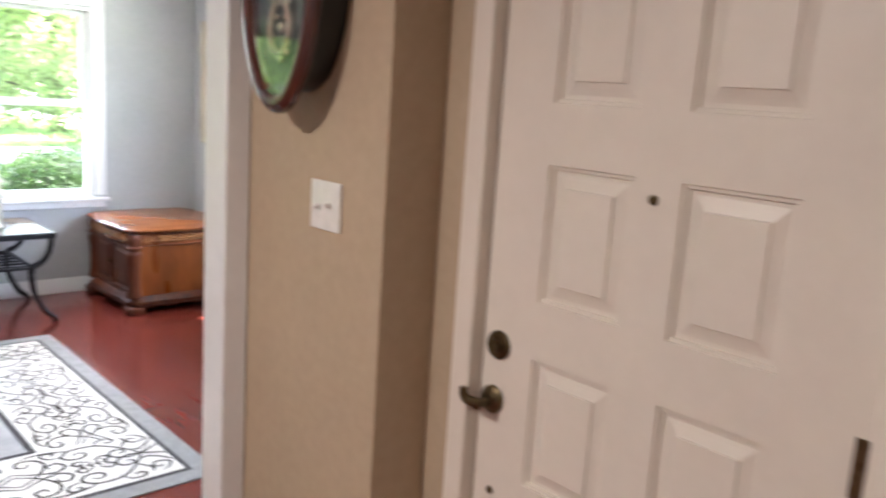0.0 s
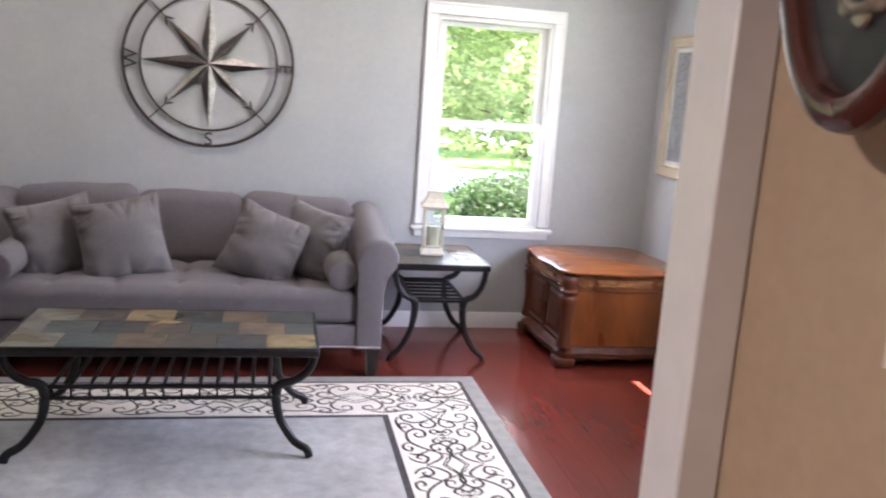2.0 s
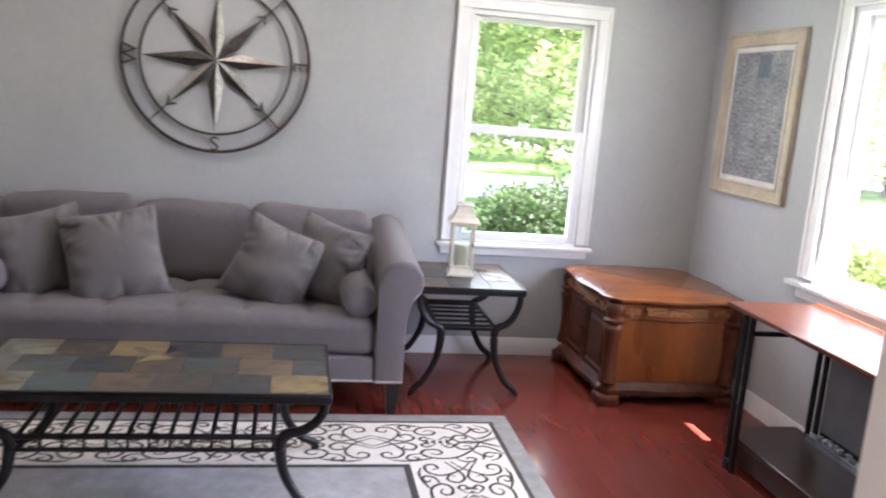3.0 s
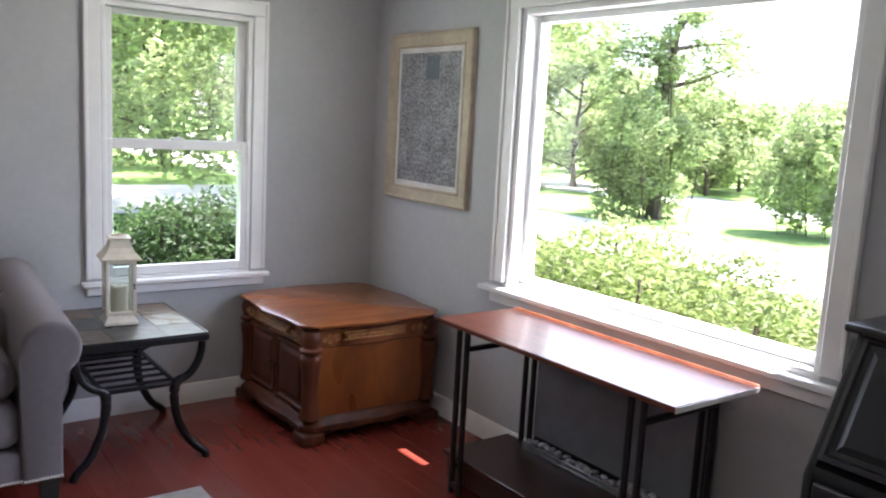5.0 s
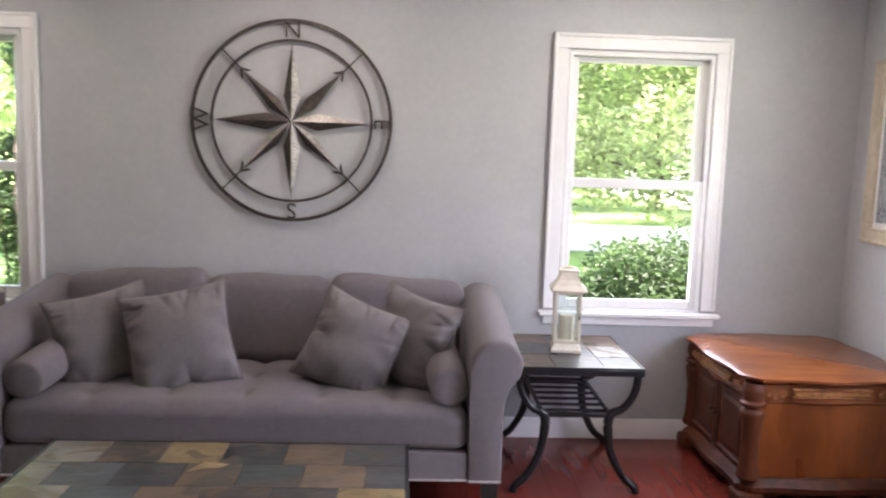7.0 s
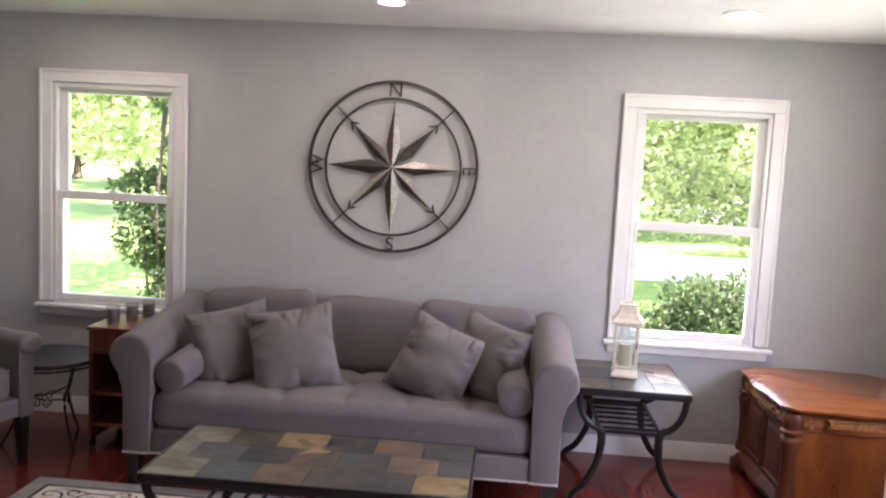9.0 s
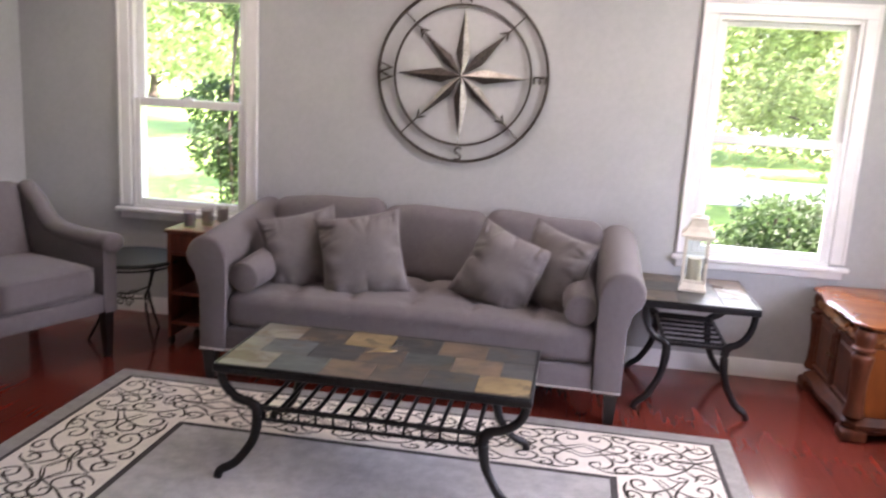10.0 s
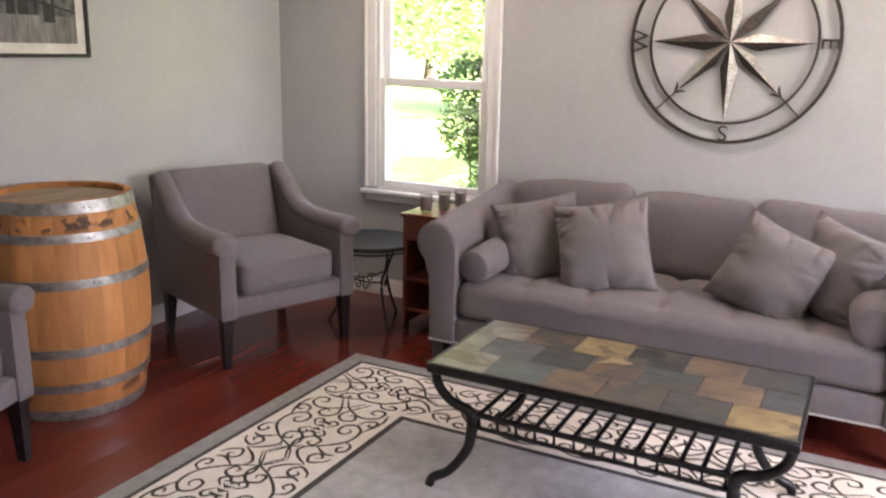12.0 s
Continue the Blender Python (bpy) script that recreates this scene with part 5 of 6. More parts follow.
# ---- armchairs ----
def armchair(m, label):
    """Faces -y; the origin lies on the floor under its middle."""
    t = thing("armchair", m, label, "armchair", "grey armchairs")
    W, D = 0.39, 0.35
    part("seat_frame", boxes((-W + 0.012, -D + 0.004, 0.258, W - 0.012, D - 0.03, 0.358), bevel=0.016, seg=3), FABRIC, t)
    seat = part("seat_cushion", moved(cushion(0.545, 0.57, 0.165, 18, 0.30, 0.02), Matrix.Translation((0, -0.065, 0.3585))), FABRIC, t, "plump grey seat cushion")
    for z in (0.374, 0.508):
        loop = []
        for cx, cy, a0 in ((0.234, 0.182, 0), (-0.234, 0.182, 90), (-0.234, -0.312, 180), (0.234, -0.312, 270)):
            for q in range(5):
                a = radians(a0 + 22.5 * q)
                loop.append((cx + 0.033 * math.cos(a), cy + 0.033 * math.sin(a), z))
        part("piping", tube(loop, 0.0036, None, 6, closed=True), FABRIC, seat)
    spine = smooth_path([(0, -D - 0.004, 0.634), (0, -0.20, 0.634), (0, -0.04, 0.640), (0, 0.08, 0.658), (0, 0.165, 0.705), (0, 0.235, 0.785), (0, 0.335, 0.864)], 5)
    last = len(spine) - 1
    for s in (-1, 1):
        slab = [(-D - 0.004, 0.2585), (D - 0.005, 0.2585), (D + 0.015, 0.80)] + [(p.y, p.z - 0.012) for p in reversed(spine[:-1])]
        arm = prism(slab, s * (W - 0.088), s * W, "x", 0.010)
        rings = []
        shape = [(spine[0], Vector((0, 1, 0)), math.cos(radians(78 - 15.6 * k)), -0.026 * math.sin(radians(78 - 15.6 * k))) for k in range(5)]
        for i, p in enumerate(spine):
            tan = (spine[min(i + 1, last)] - spine[max(i - 1, 0)]).normalized()
            shape.append((p, tan, 1.0, 0.0))
        shape += [(spine[last], tan, math.cos(radians(q)), 0.03 * math.sin(radians(q))) for q in (30, 55, 78)]
        for j, (p, tan, grow, off) in enumerate(shape):
            f = min(max((j - 5) / last, 0), 1)
            nor = Vector((0, -tan.z, tan.y))
            rx, rn = (0.070 - 0.018 * f) * (0.35 + 0.65 * grow), (0.054 - 0.010 * f) * (0.35 + 0.65 * grow)
            c = Vector((s * (W - 0.044 + 0.016 * (1 - f)), 0, 0)) + p + tan * off
            rings.append([arm.verts.new(c + Vector((rx * math.cos(q), 0, 0)) + nor * (rn * math.sin(q))) for q in [2 * math.pi * k / 16 for k in range(16)]])
        for p, q in zip(rings, rings[1:]):
            for k in range(16):
                arm.faces.new((p[k], p[(k + 1) % 16], q[(k + 1) % 16], q[k]))
        arm.faces.new(rings[0][::-1])
        arm.faces.new(rings[-1])
        bmesh.ops.recalc_face_normals(arm, faces=arm.faces[:])
        part("arm", arm, FABRIC, t)
    b = moved(cushion(0.625, 0.14, 0.535, 18, 0.36, 0.0), pose(0, 0.268, 0.375, -15, 0, 0))
    part("backrest", b, FABRIC, t)
    part("back_shell", moved(boxes((-W + 0.02, -0.02, 0, W - 0.02, 0.03, 0.625), bevel=0.022, seg=3), pose(0, 0.325, 0.262, -11, 0, 0)), FABRIC, t)
    for sx in (-1, 1):
        for sy in (-1, 1):
            bm = bmesh.new()
            x, y = sx * (W - 0.045), sy * (D - 0.04)
            lean = 0.03 if sy > 0 else 0.0
            lo = [bm.verts.new((x + sx * 0.006 + a * 0.017, y + lean + b * 0.017, 0)) for a, b in ((-1, -1), (1, -1), (1, 1), (-1, 1))]
            hi = [bm.verts.new((x + a * 0.028, y + b * 0.028, 0.259)) for a, b in ((-1, -1), (1, -1), (1, 1), (-1, 1))]
            bm.faces.new(lo[::-1])
            bm.faces.new(hi)
            for i in range(4):
                bm.faces.new((lo[i], lo[(i + 1) % 4], hi[(i + 1) % 4], hi[i]))
            part("leg", bm, BLACKWOOD, t, "tapered black wooden leg")
    return t


chair = armchair(pose(-2.093, 5.042, 0, 0, 0, 70), "grey upholstered armchair with black tapered legs, in the corner")
chair2 = copy_thing(chair, pose(-2.14, 3.10, 0, 0, 0, 108))
tagged(chair2, "grey upholstered armchair with black tapered legs, beside the barrel")

# ---- wine barrel ----
bar = thing("wine_barrel", pose(-2.29, 4.04, 0), "oak wine barrel with galvanised steel hoops", "barrel")
BH = 0.93


def bulge(z):
    f = (z / BH - 0.5) * 2
    return 0.282 + 0.055 * (1 - f * f)


NST = 24
for i in range(NST):
    bm = bmesh.new()
    a0, a1 = 2 * math.pi * (i + 0.004) / NST, 2 * math.pi * (i + 0.996) / NST
    rings = []
    for k in range(15):
        z = BH * k / 14
        r = bulge(z)
        row = []
        for a, d in ((a0, -0.0012), (a0 * 0.8 + a1 * 0.2, 0), ((a0 + a1) / 2, 0.0008), (a0 * 0.2 + a1 * 0.8, 0), (a1, -0.0012)):
            row.append(bm.verts.new(((r + d) * math.cos(a), (r + d) * math.sin(a), z)))
        row.append(bm.verts.new(((r - 0.025) * math.cos(a1), (r - 0.025) * math.sin(a1), z)))
        row.append(bm.verts.new(((r - 0.025) * math.cos(a0), (r - 0.025) * math.sin(a0), z)))
        rings.append(row)
    n = len(rings[0])
    bm.faces.new(rings[0][::-1])
    bm.faces.new(rings[-1])
    for a, b in zip(rings, rings[1:]):
        for k in range(n):
            bm.faces.new((a[k], a[(k + 1) % n], b[(k + 1) % n], b[k]))
    part("stave", bm, OAK, bar)
for zc, hw in ((0.024, 0.024), (0.15, 0.019), (0.31, 0.019), (0.60, 0.019), (0.785, 0.018), (0.905, 0.025)):
    bm = bmesh.new()
    n = 56
    rows = []
    for z, d in ((zc - hw, 0.0015), (zc - hw, 0.0045), (zc, 0.0052), (zc + hw, 0.0045), (zc + hw, 0.0015)):
        r = bulge(z) + d
        rows.append([bm.verts.new((r * math.cos(2 * math.pi * i / n), r * math.sin(2 * math.pi * i / n), z)) for i in range(n)])
    for a, b in zip(rows, rows[1:]):
        for i in range(n):
            bm.faces.new((a[i], a[(i + 1) % n], b[(i + 1) % n], b[i]))
    h = part("hoop", bm, HOOP, bar, "galvanised steel hoop")
    for a in (-0.35, -0.28):
        part("rivet", moved(lathe([(0.007, 0), (0.006, 0.003), (0.002, 0.0045)], 8), pose((bulge(zc) + 0.005) * math.cos(a), (bulge(zc) + 0.005) * math.sin(a), zc, 0, 90, math.degrees(a))), HOOP, h)
for z in (0.035, BH - 0.035):
    for k in range(7):
        x0, x1 = -0.262 + 0.524 * k / 7, -0.262 + 0.524 * (k + 1) / 7
        out = []
        for x in (x0 + 0.0008, (x0 + x1) / 2, x1 - 0.0008):
            out.append((x, -math.sqrt(max(0.264 ** 2 - x * x, 1e-6))))
        for x in (x1 - 0.0008, (x0 + x1) / 2, x0 + 0.0008):
            out.append((x, math.sqrt(max(0.264 ** 2 - x * x, 1e-6))))
        part("head_board", prism(out, z - 0.01, z + 0.01), OAKDARK, bar)

# ---- round table and shelf in the far corner ----
rt = thing("round_side_table", pose(-1.70, 5.57, -0.0), "small black round table with scrolled iron legs", "side table")
part("tabletop", lathe([(0.25, 0.473), (0.262, 0.478), (0.262, 0.490), (0.255, 0.498), (0.22, 0.493)], 40), BLACKGLOSS, rt)
part("apron_ring", tube([(0.235 * math.cos(q), 0.235 * math.sin(q), 0.456) for q in [2 * math.pi * k / 32 for k in range(32)]], 0.006, None, 6, closed=True), IRON, rt)
for k in range(3):
    a = radians(120 * k - 35)
    c, s = math.cos(a), math.sin(a)
    path = smooth_path([(0.235 * c, 0.235 * s, 0.474), (0.215 * c, 0.215 * s, 0.385), (0.15 * c, 0.15 * s, 0.27), (0.19 * c, 0.19 * s, 0.12), (0.25 * c, 0.25 * s, 0.0)], 6)
    part("leg", tube(path, 0.008, None, 8), IRON, rt)
    a2 = radians(120 * k + 85)
    bm = tube(smooth_path([(0.155 * c, 0.155 * s, 0.28), (0.06 * (c + math.cos(a2)), 0.06 * (s + math.sin(a2)), 0.26), (0.155 * math.cos(a2), 0.155 * math.sin(a2), 0.28)], 6), 0.005, None, 6)
    mx, my = (c + math.cos(a2)) * 0.085, (s + math.sin(a2)) * 0.085
    t = Vector((math.cos(a2) - c, math.sin(a2) - s, 0)).normalized()
    for sd in (-1, 1):
        tube([(mx + sd * t.x * (0.03 + 0.03 * (1 - q / 22) * math.cos(q * 0.45)), my + sd * t.y * (0.03 + 0.03 * (1 - q / 22) * math.cos(q * 0.45)), 0.245 + 0.03 * (1 - q / 22) * math.sin(q * 0.45)) for q in range(20)], 0.004, bm, 6, up=(0.3, 0.4, 0.01))
    part("scroll", bm, IRON, rt)
sh = thing("small_shelf", pose(-1.335, 5.70, 0), "narrow red-brown wooden shelf unit behind the sofa", "shelf")
part("top_board", boxes((-0.135, -0.20, 0.665, 0.135, 0.20, 0.685), bevel=0.004), REDWOOD, sh)
for x in (-0.125, 0.105):
    part("side_board", boxes((x, -0.185, 0.055, x + 0.02, 0.185, 0.665), bevel=0.003), REDWOOD, sh)
    for y in (-0.155, 0.155):
        part("castor", moved(lathe([(0.010, -0.009), (0.026, -0.008), (0.027, 0.0), (0.026, 0.008), (0.010, 0.009)], 16), pose(x + 0.01, y, 0.0275, 0, 90, 0)), BLACKGLOSS, sh, "small black castor")
for z in (0.13, 0.305, 0.535):
    part("shelf_board", boxes((-0.105, -0.18, z, 0.105, 0.18, z + 0.018), bevel=0.003), REDWOOD, sh)
part("drawer_front", boxes((-0.104, -0.186, 0.556, 0.104, -0.17, 0.662), bevel=0.003), REDWOOD, sh)
part("back_board", boxes((-0.105, 0.172, 0.1, 0.105, 0.184, 0.664)), REDWOOD, sh)
GREYWAX = material("grey_wax", (0.36, 0.33, 0.34), None, 12, 0.5)
for x, y in ((-0.035, -0.09), (0.02, 0.02), (0.07, 0.12)):
    g = thing("candle_glass", pose(-1.335 + x, 5.70 + y, 0.6855), "smoky grey glass candle holder on the shelf", "candle holder", "candle holders")
    ob = part("glass_cup", lathe([(0.030, 0.0), (0.034, 0.004), (0.036, 0.10), (0.033, 0.10), (0.031, 0.008)], 24), SMOKE, g)
    part("candle", lathe([(0.027, 0.010), (0.027, 0.085), (0.02, 0.083)], 20), GREYWAX, g)

# ---- compass rose on the wall ----
cr = thing("compass_wall_art", pose(0.073, YN - 0.022, 1.613), "round metal compass rose wall art with letters", "wall art")


def ring(r, t, d):
    bm = bmesh.new()
    n = 96
    rows = []
    for rr, y in ((r - t, -d), (r + t, -d), (r + t, d), (r - t, d)):
        rows.append([bm.verts.new((rr * math.cos(2 * math.pi * i / n), y, rr * math.sin(2 * math.pi * i / n))) for i in range(n)])
    for k in range(4):
        a, b = rows[k], rows[(k + 1) % 4]
        for i in range(n):
            bm.faces.new((a[i], a[(i + 1) % n], b[(i + 1) % n], b[i]))
    return bm


part("outer_ring", ring(0.489, 0.0085, 0.006), STEELDARK, cr)
part("inner_ring", ring(0.394, 0.0065, 0.005), STEELDARK, cr)
for k in range(8):
    a = radians(45 * k)
    ln, wd = (0.386, 0.068) if k % 2 == 0 else (0.352, 0.060)
    rb = 0.125
    # light from the upper right is painted in: facets facing it are paler
    for s, mat in ((1, STEELLIT if k in (0, 5) else STEELDARK), (-1, STEELLIT if k in (2, 3, 4) else STEELDARK)):
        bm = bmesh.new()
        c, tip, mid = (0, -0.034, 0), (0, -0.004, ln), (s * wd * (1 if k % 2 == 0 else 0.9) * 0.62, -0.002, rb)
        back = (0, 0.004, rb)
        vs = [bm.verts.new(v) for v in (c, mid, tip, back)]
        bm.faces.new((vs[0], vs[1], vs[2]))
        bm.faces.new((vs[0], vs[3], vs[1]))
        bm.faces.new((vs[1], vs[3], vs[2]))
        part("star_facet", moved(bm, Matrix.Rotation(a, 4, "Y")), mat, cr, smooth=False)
    if k % 2:
        bm = prism([(-0.034, 0.312), (0.0, 0.366), (0.034, 0.312), (0.012, 0.322), (0, 0.345), (-0.012, 0.322)], -0.005, 0.003, "y")
        box(bm, -0.004, -0.003, 0.355, 0.004, 0.003, 0.486)
        part("arrow_tip", moved(bm, Matrix.Rotation(a, 4, "Y")), STEELDARK, cr, smooth=False)
for ch, a in (("N", 0), ("E", 90), ("S", 180), ("W", 270)):
    bm = moved(letters(ch, 0.112, 0.004), Matrix.Rotation(radians(a), 4, "Y") @ Matrix.Rotation(radians(90), 4, "X"))
    moved(bm, Matrix.Translation((0.44 * math.sin(radians(a)), 0, 0.44 * math.cos(radians(a)))))
    part("letter", bm, STEELDARK, cr, smooth=False)
for a in (45, 135, 225, 315):
    part("wall_stud", moved(lathe([(0.004, 0), (0.004, 0.022)], 8), pose(0.392 * math.sin(radians(a)), 0.0215, 0.392 * math.cos(radians(a)), 90, 0, 0)), STEELDARK, cr)

# ---- pictures ----
def art_map(name):
    m = material(name, (0.36, 0.36, 0.365), (0.10, 0.105, 0.115), 70, 0.7, big=0.25, detail=9, lo=0.40, hi=0.60)
    return m


pic = thing("framed_map", pose(XR - 0.001, 5.555, 1.55, 0, 0, -90), "framed grey print in a pale gold frame", "picture")
PW_, PH_ = 0.372, 0.444
bm = bmesh.new()
rings = []
for ins, dep in ((0, 0), (0, -0.024), (0.008, -0.028), (0.020, -0.020), (0.062, -0.018), (0.070, -0.024), (0.078, -0.016), (0.078, -0.006)):
    rings.append([bm.verts.new((sx * (PW_ - ins), dep, sz * (PH_ - ins))) for sx, sz in ((-1, -1), (1, -1), (1, 1), (-1, 1))])
for p, q in zip(rings, rings[1:]):
    for i in range(4):
        bm.faces.new((p[i], p[(i + 1) % 4], q[(i + 1) % 4], q[i]))
part("frame", bm, PICFRAME, pic, smooth=False)
part("mat_board", boxes((-PW_ + 0.07, -0.010, -PH_ + 0.07, PW_ - 0.07, -0.004, PH_ - 0.07)), WHITEMAT, pic)
part("print", boxes((-PW_ + 0.105, -0.0125, -PH_ + 0.105, PW_ - 0.105, -0.0102, PH_ - 0.105)), art_map("old_town_print"), pic, "faded grey street print")
part("print_title", boxes((-0.03, -0.0135, 0.20, 0.09, -0.0126, 0.32)), material("print_title_blue", (0.14, 0.17, 0.20), (0.09, 0.11, 0.13), 60, 0.7), pic, "small darker title block")
ob = part("glazing", boxes((-PW_ + 0.079, -0.0155, -PH_ + 0.079, PW_ - 0.079, -0.014, PH_ - 0.079)), PANE, pic, smooth=False)
ob.visible_shadow = False
ph = thing("framed_photograph", pose(XL + 0.001, 4.02, 1.80, 0, 0, 90), "black-framed black and white waterfront photograph", "picture")
bm = boxes((-0.585, -0.022, -0.325, 0.585, 0, -0.307), (-0.585, -0.022, 0.307, 0.585, 0, 0.325), (-0.585, -0.022, -0.307, -0.567, 0, 0.307), (0.567, -0.022, -0.307, 0.585, 0, 0.307), bevel=0.002)
part("frame", bm, BLACKFRAME, ph)
part("mat_board", boxes((-0.567, -0.008, -0.307, 0.567, -0.003, 0.307)), WHITEMAT, ph)
part("photo_sky", boxes((-0.52, -0.010, 0.03, 0.52, -0.0082, 0.26)), material("photo_sky_grey", (0.30, 0.30, 0.30), (0.2, 0.2, 0.2), 6, 0.6, big=0.3), ph)
part("photo_skyline", boxes((-0.52, -0.010, -0.135, 0.52, -0.0082, 0.03)), material("photo_skyline_dark", (0.14, 0.14, 0.14), (0.02, 0.02, 0.02), 26, 0.6, stretch=(1, 1, 0.5), big=0.4), ph)
part("photo_water", boxes((-0.52, -0.010, -0.26, 0.52, -0.0082, -0.135)), material("photo_water_grey", (0.24, 0.23, 0.22), (0.10, 0.10, 0.10), 16, 0.6, stretch=(2.5, 1, 0.5), big=0.35), ph)

PHOTODARK = material("photo_bridge_black", (0.03, 0.03, 0.03), (0.015, 0.015, 0.015), 20, 0.6)
part("photo_tower", boxes((0.345, -0.0108, -0.165, 0.36, -0.0101, 0.26), (0.39, -0.0108, -0.165, 0.405, -0.0101, 0.26), (0.36, -0.0108, -0.165, 0.39, -0.0101, -0.08), (0.36, -0.0108, 0.12, 0.39, -0.0101, 0.15)), PHOTODARK, ph, "black bridge tower in the photograph", smooth=False)
part("photo_deck", prism([(-0.52, 0.085), (-0.05, -0.012), (0.36, -0.088), (0.52, -0.122), (0.52, -0.112), (0.36, -0.077), (-0.05, 0.0), (-0.52, 0.097)], -0.0108, -0.0101, "y"), PHOTODARK, ph, smooth=False)
for i in range(14):
    x = -0.5 + i * 0.062
    w, h = 0.02 + 0.012 * math.sin(i * 2.3), 0.05 + 0.035 * math.sin(i * 1.7)
    part("photo_building", boxes((x - w, -0.0106, -0.135, x + w, -0.01005, -0.10 + h)), PHOTODARK if i % 3 == 0 else BLACKFRAME, ph, smooth=False)

# ---- hall: clock, switch, wood column ----
ck = thing("pendulum_clock", pose(HX - 0.001, 1.735, 1.83, 0, 0, -90), "oval mahogany and black wall clock with a pendulum", "clock")
def oval(rx, rz, n=48, cx=0.0, cz=0.0):
    return [(cx + rx * math.cos(2 * math.pi * i / n), cz + rz * math.sin(2 * math.pi * i / n)) for i in range(n)]


part("case", prism(oval(0.152, 0.268), -0.075, 0.0, "y", 0.008), BLACKGLOSS, ck, "black lacquered clock case")
bm = bmesh.new()
n = 56
rows = []
for g, y in ((0.157, -0.0755), (0.166, -0.082), (0.164, -0.096), (0.152, -0.106), (0.138, -0.108), (0.126, -0.103), (0.120, -0.090), (0.120, -0.0755)):
    rows.append([bm.verts.new((g * math.cos(2 * math.pi * i / n), y, (g + 0.155) * math.sin(2 * math.pi * i / n))) for i in range(n)])
for a, b in zip(rows, rows[1:] + rows[:1]):
    for i in range(n):
        bm.faces.new((a[i], a[(i + 1) % n], b[(i + 1) % n], b[i]))
part("front_frame", bm, MAHOGANY, ck, "glossy mahogany oval frame")
part("backplate", prism(oval(0.121, 0.274), -0.080, -0.0755, "y"), BLACKGLOSS, ck)
part("dial", prism(oval(0.085, 0.085, cz=0.09), -0.086, -0.0805, "y", 0.001), DIAL, ck, "silvered round dial")
for k in range(12):
    a = radians(30 * k)
    part("hour_mark", moved(boxes((-0.003, -0.0875, 0.062, 0.003, -0.0862, 0.078)), Matrix.Translation((0, 0, 0.09)) @ Matrix.Rotation(a, 4, "Y")), BLACKGLOSS, ck)
part("hour_hand", moved(boxes((-0.003, -0.0895, -0.01, 0.003, -0.088, 0.045)), Matrix.Translation((0, 0, 0.09)) @ Matrix.Rotation(radians(300), 4, "Y")), BLACKGLOSS, ck)
part("minute_hand", moved(boxes((-0.002, -0.0915, -0.01, 0.002, -0.09, 0.065)), Matrix.Translation((0, 0, 0.09)) @ Matrix.Rotation(radians(60), 4, "Y")), BLACKGLOSS, ck)
bm = tube([(0.042 * math.cos(q), -0.086, -0.125 + 0.058 * math.sin(q)) for q in [2 * math.pi * k / 36 for k in range(36)]], 0.009, None, 8, closed=True, up=(0, 1, 0.01))
for dx, dz, r in ((0.0, -0.125, 0.014), (0.028, -0.178, 0.012), (-0.028, -0.178, 0.012), (0.0, -0.19, 0.015), (0.018, -0.10, 0.008), (-0.018, -0.10, 0.008)):
    moved_bead = lathe([(r * 0.3, 0), (r, 0.002), (r * 0.8, 0.006), (r * 0.3, 0.008)], 12)
    moved(moved_bead, pose(dx, -0.083, dz, 90, 0, 0))
    bead_mesh = bpy.data.meshes.new("bead")
    moved_bead.to_mesh(bead_mesh)
    moved_bead.free()
    bm.from_mesh(bead_mesh)
    bpy.data.meshes.remove(bead_mesh)
box(bm, -0.003, -0.0825, -0.07, 0.003, -0.081, 0.0)
part("pendulum", bm, GILT, ck, "pale gilt openwork pendulum")
part("pendulum_scroll", moved(tube([(0.05 * math.cos(q), -0.085, 0.035 * math.sin(2 * q)) for q in [2 * math.pi * k / 32 for k in range(32)]], 0.0035, None, 6, closed=True, up=(0, 1, 0.01)), Matrix.Translation((0, 0, -0.035))), GILT, ck)
part("front_glass", prism(oval(0.1215, 0.2745), -0.0965, -0.0945, "y"), PANE, ck, smooth=False).visible_shadow = False
sw = thing("light_switch", pose(HX - 0.001, 1.6465, 1.30, 0, 0, -90), "white double light switch plate on the wall", "light switch")
part("plate", boxes((-0.0615, -0.006, -0.059, 0.0615, 0, 0.059), bevel=0.003, seg=2), PLASTIC, sw)
for x, tilt in ((-0.023, 25), (0.023, -25)):
    part("toggle_collar", boxes((x - 0.006, -0.0085, -0.0125, x + 0.006, -0.0062, 0.0125), bevel=0.001), PLASTIC, sw)
    part("toggle", moved(boxes((-0.0042, -0.018, -0.0045, 0.0042, 0, 0.0045), bevel=0.0015), pose(x, -0.007, 0, tilt, 0, 0)), PLASTIC, sw)
    for z in (-0.03, 0.03):
        part("screw", moved(lathe([(0.0028, 0), (0.0022, 0.001)], 8), pose(x, -0.006, z, 90, 0, 0)), PLASTIC, sw)
col = thing("wood_column", pose(-0.428, 2.26, 0), "salmon-coloured pine column on a moulded pedestal", "column")
part("pedestal", boxes((-0.135, -0.135, 0.0, 0.135, 0.135, 0.80), bevel=0.004), PINE, col)
part("pedestal_cap", boxes((-0.16, -0.16, 0.80, 0.16, 0.16, 0.856), (-0.151, -0.151, 0.8565, 0.151, 0.151, 0.875), (-0.139, -0.139, 0.8755, 0.139, 0.139, 0.89), bevel=0.008, seg=2), PINE, col)
part("shaft", boxes((-0.134, -0.134, 0.8905, 0.134, 0.134, ZC - 0.002), bevel=0.006), PINE, col)

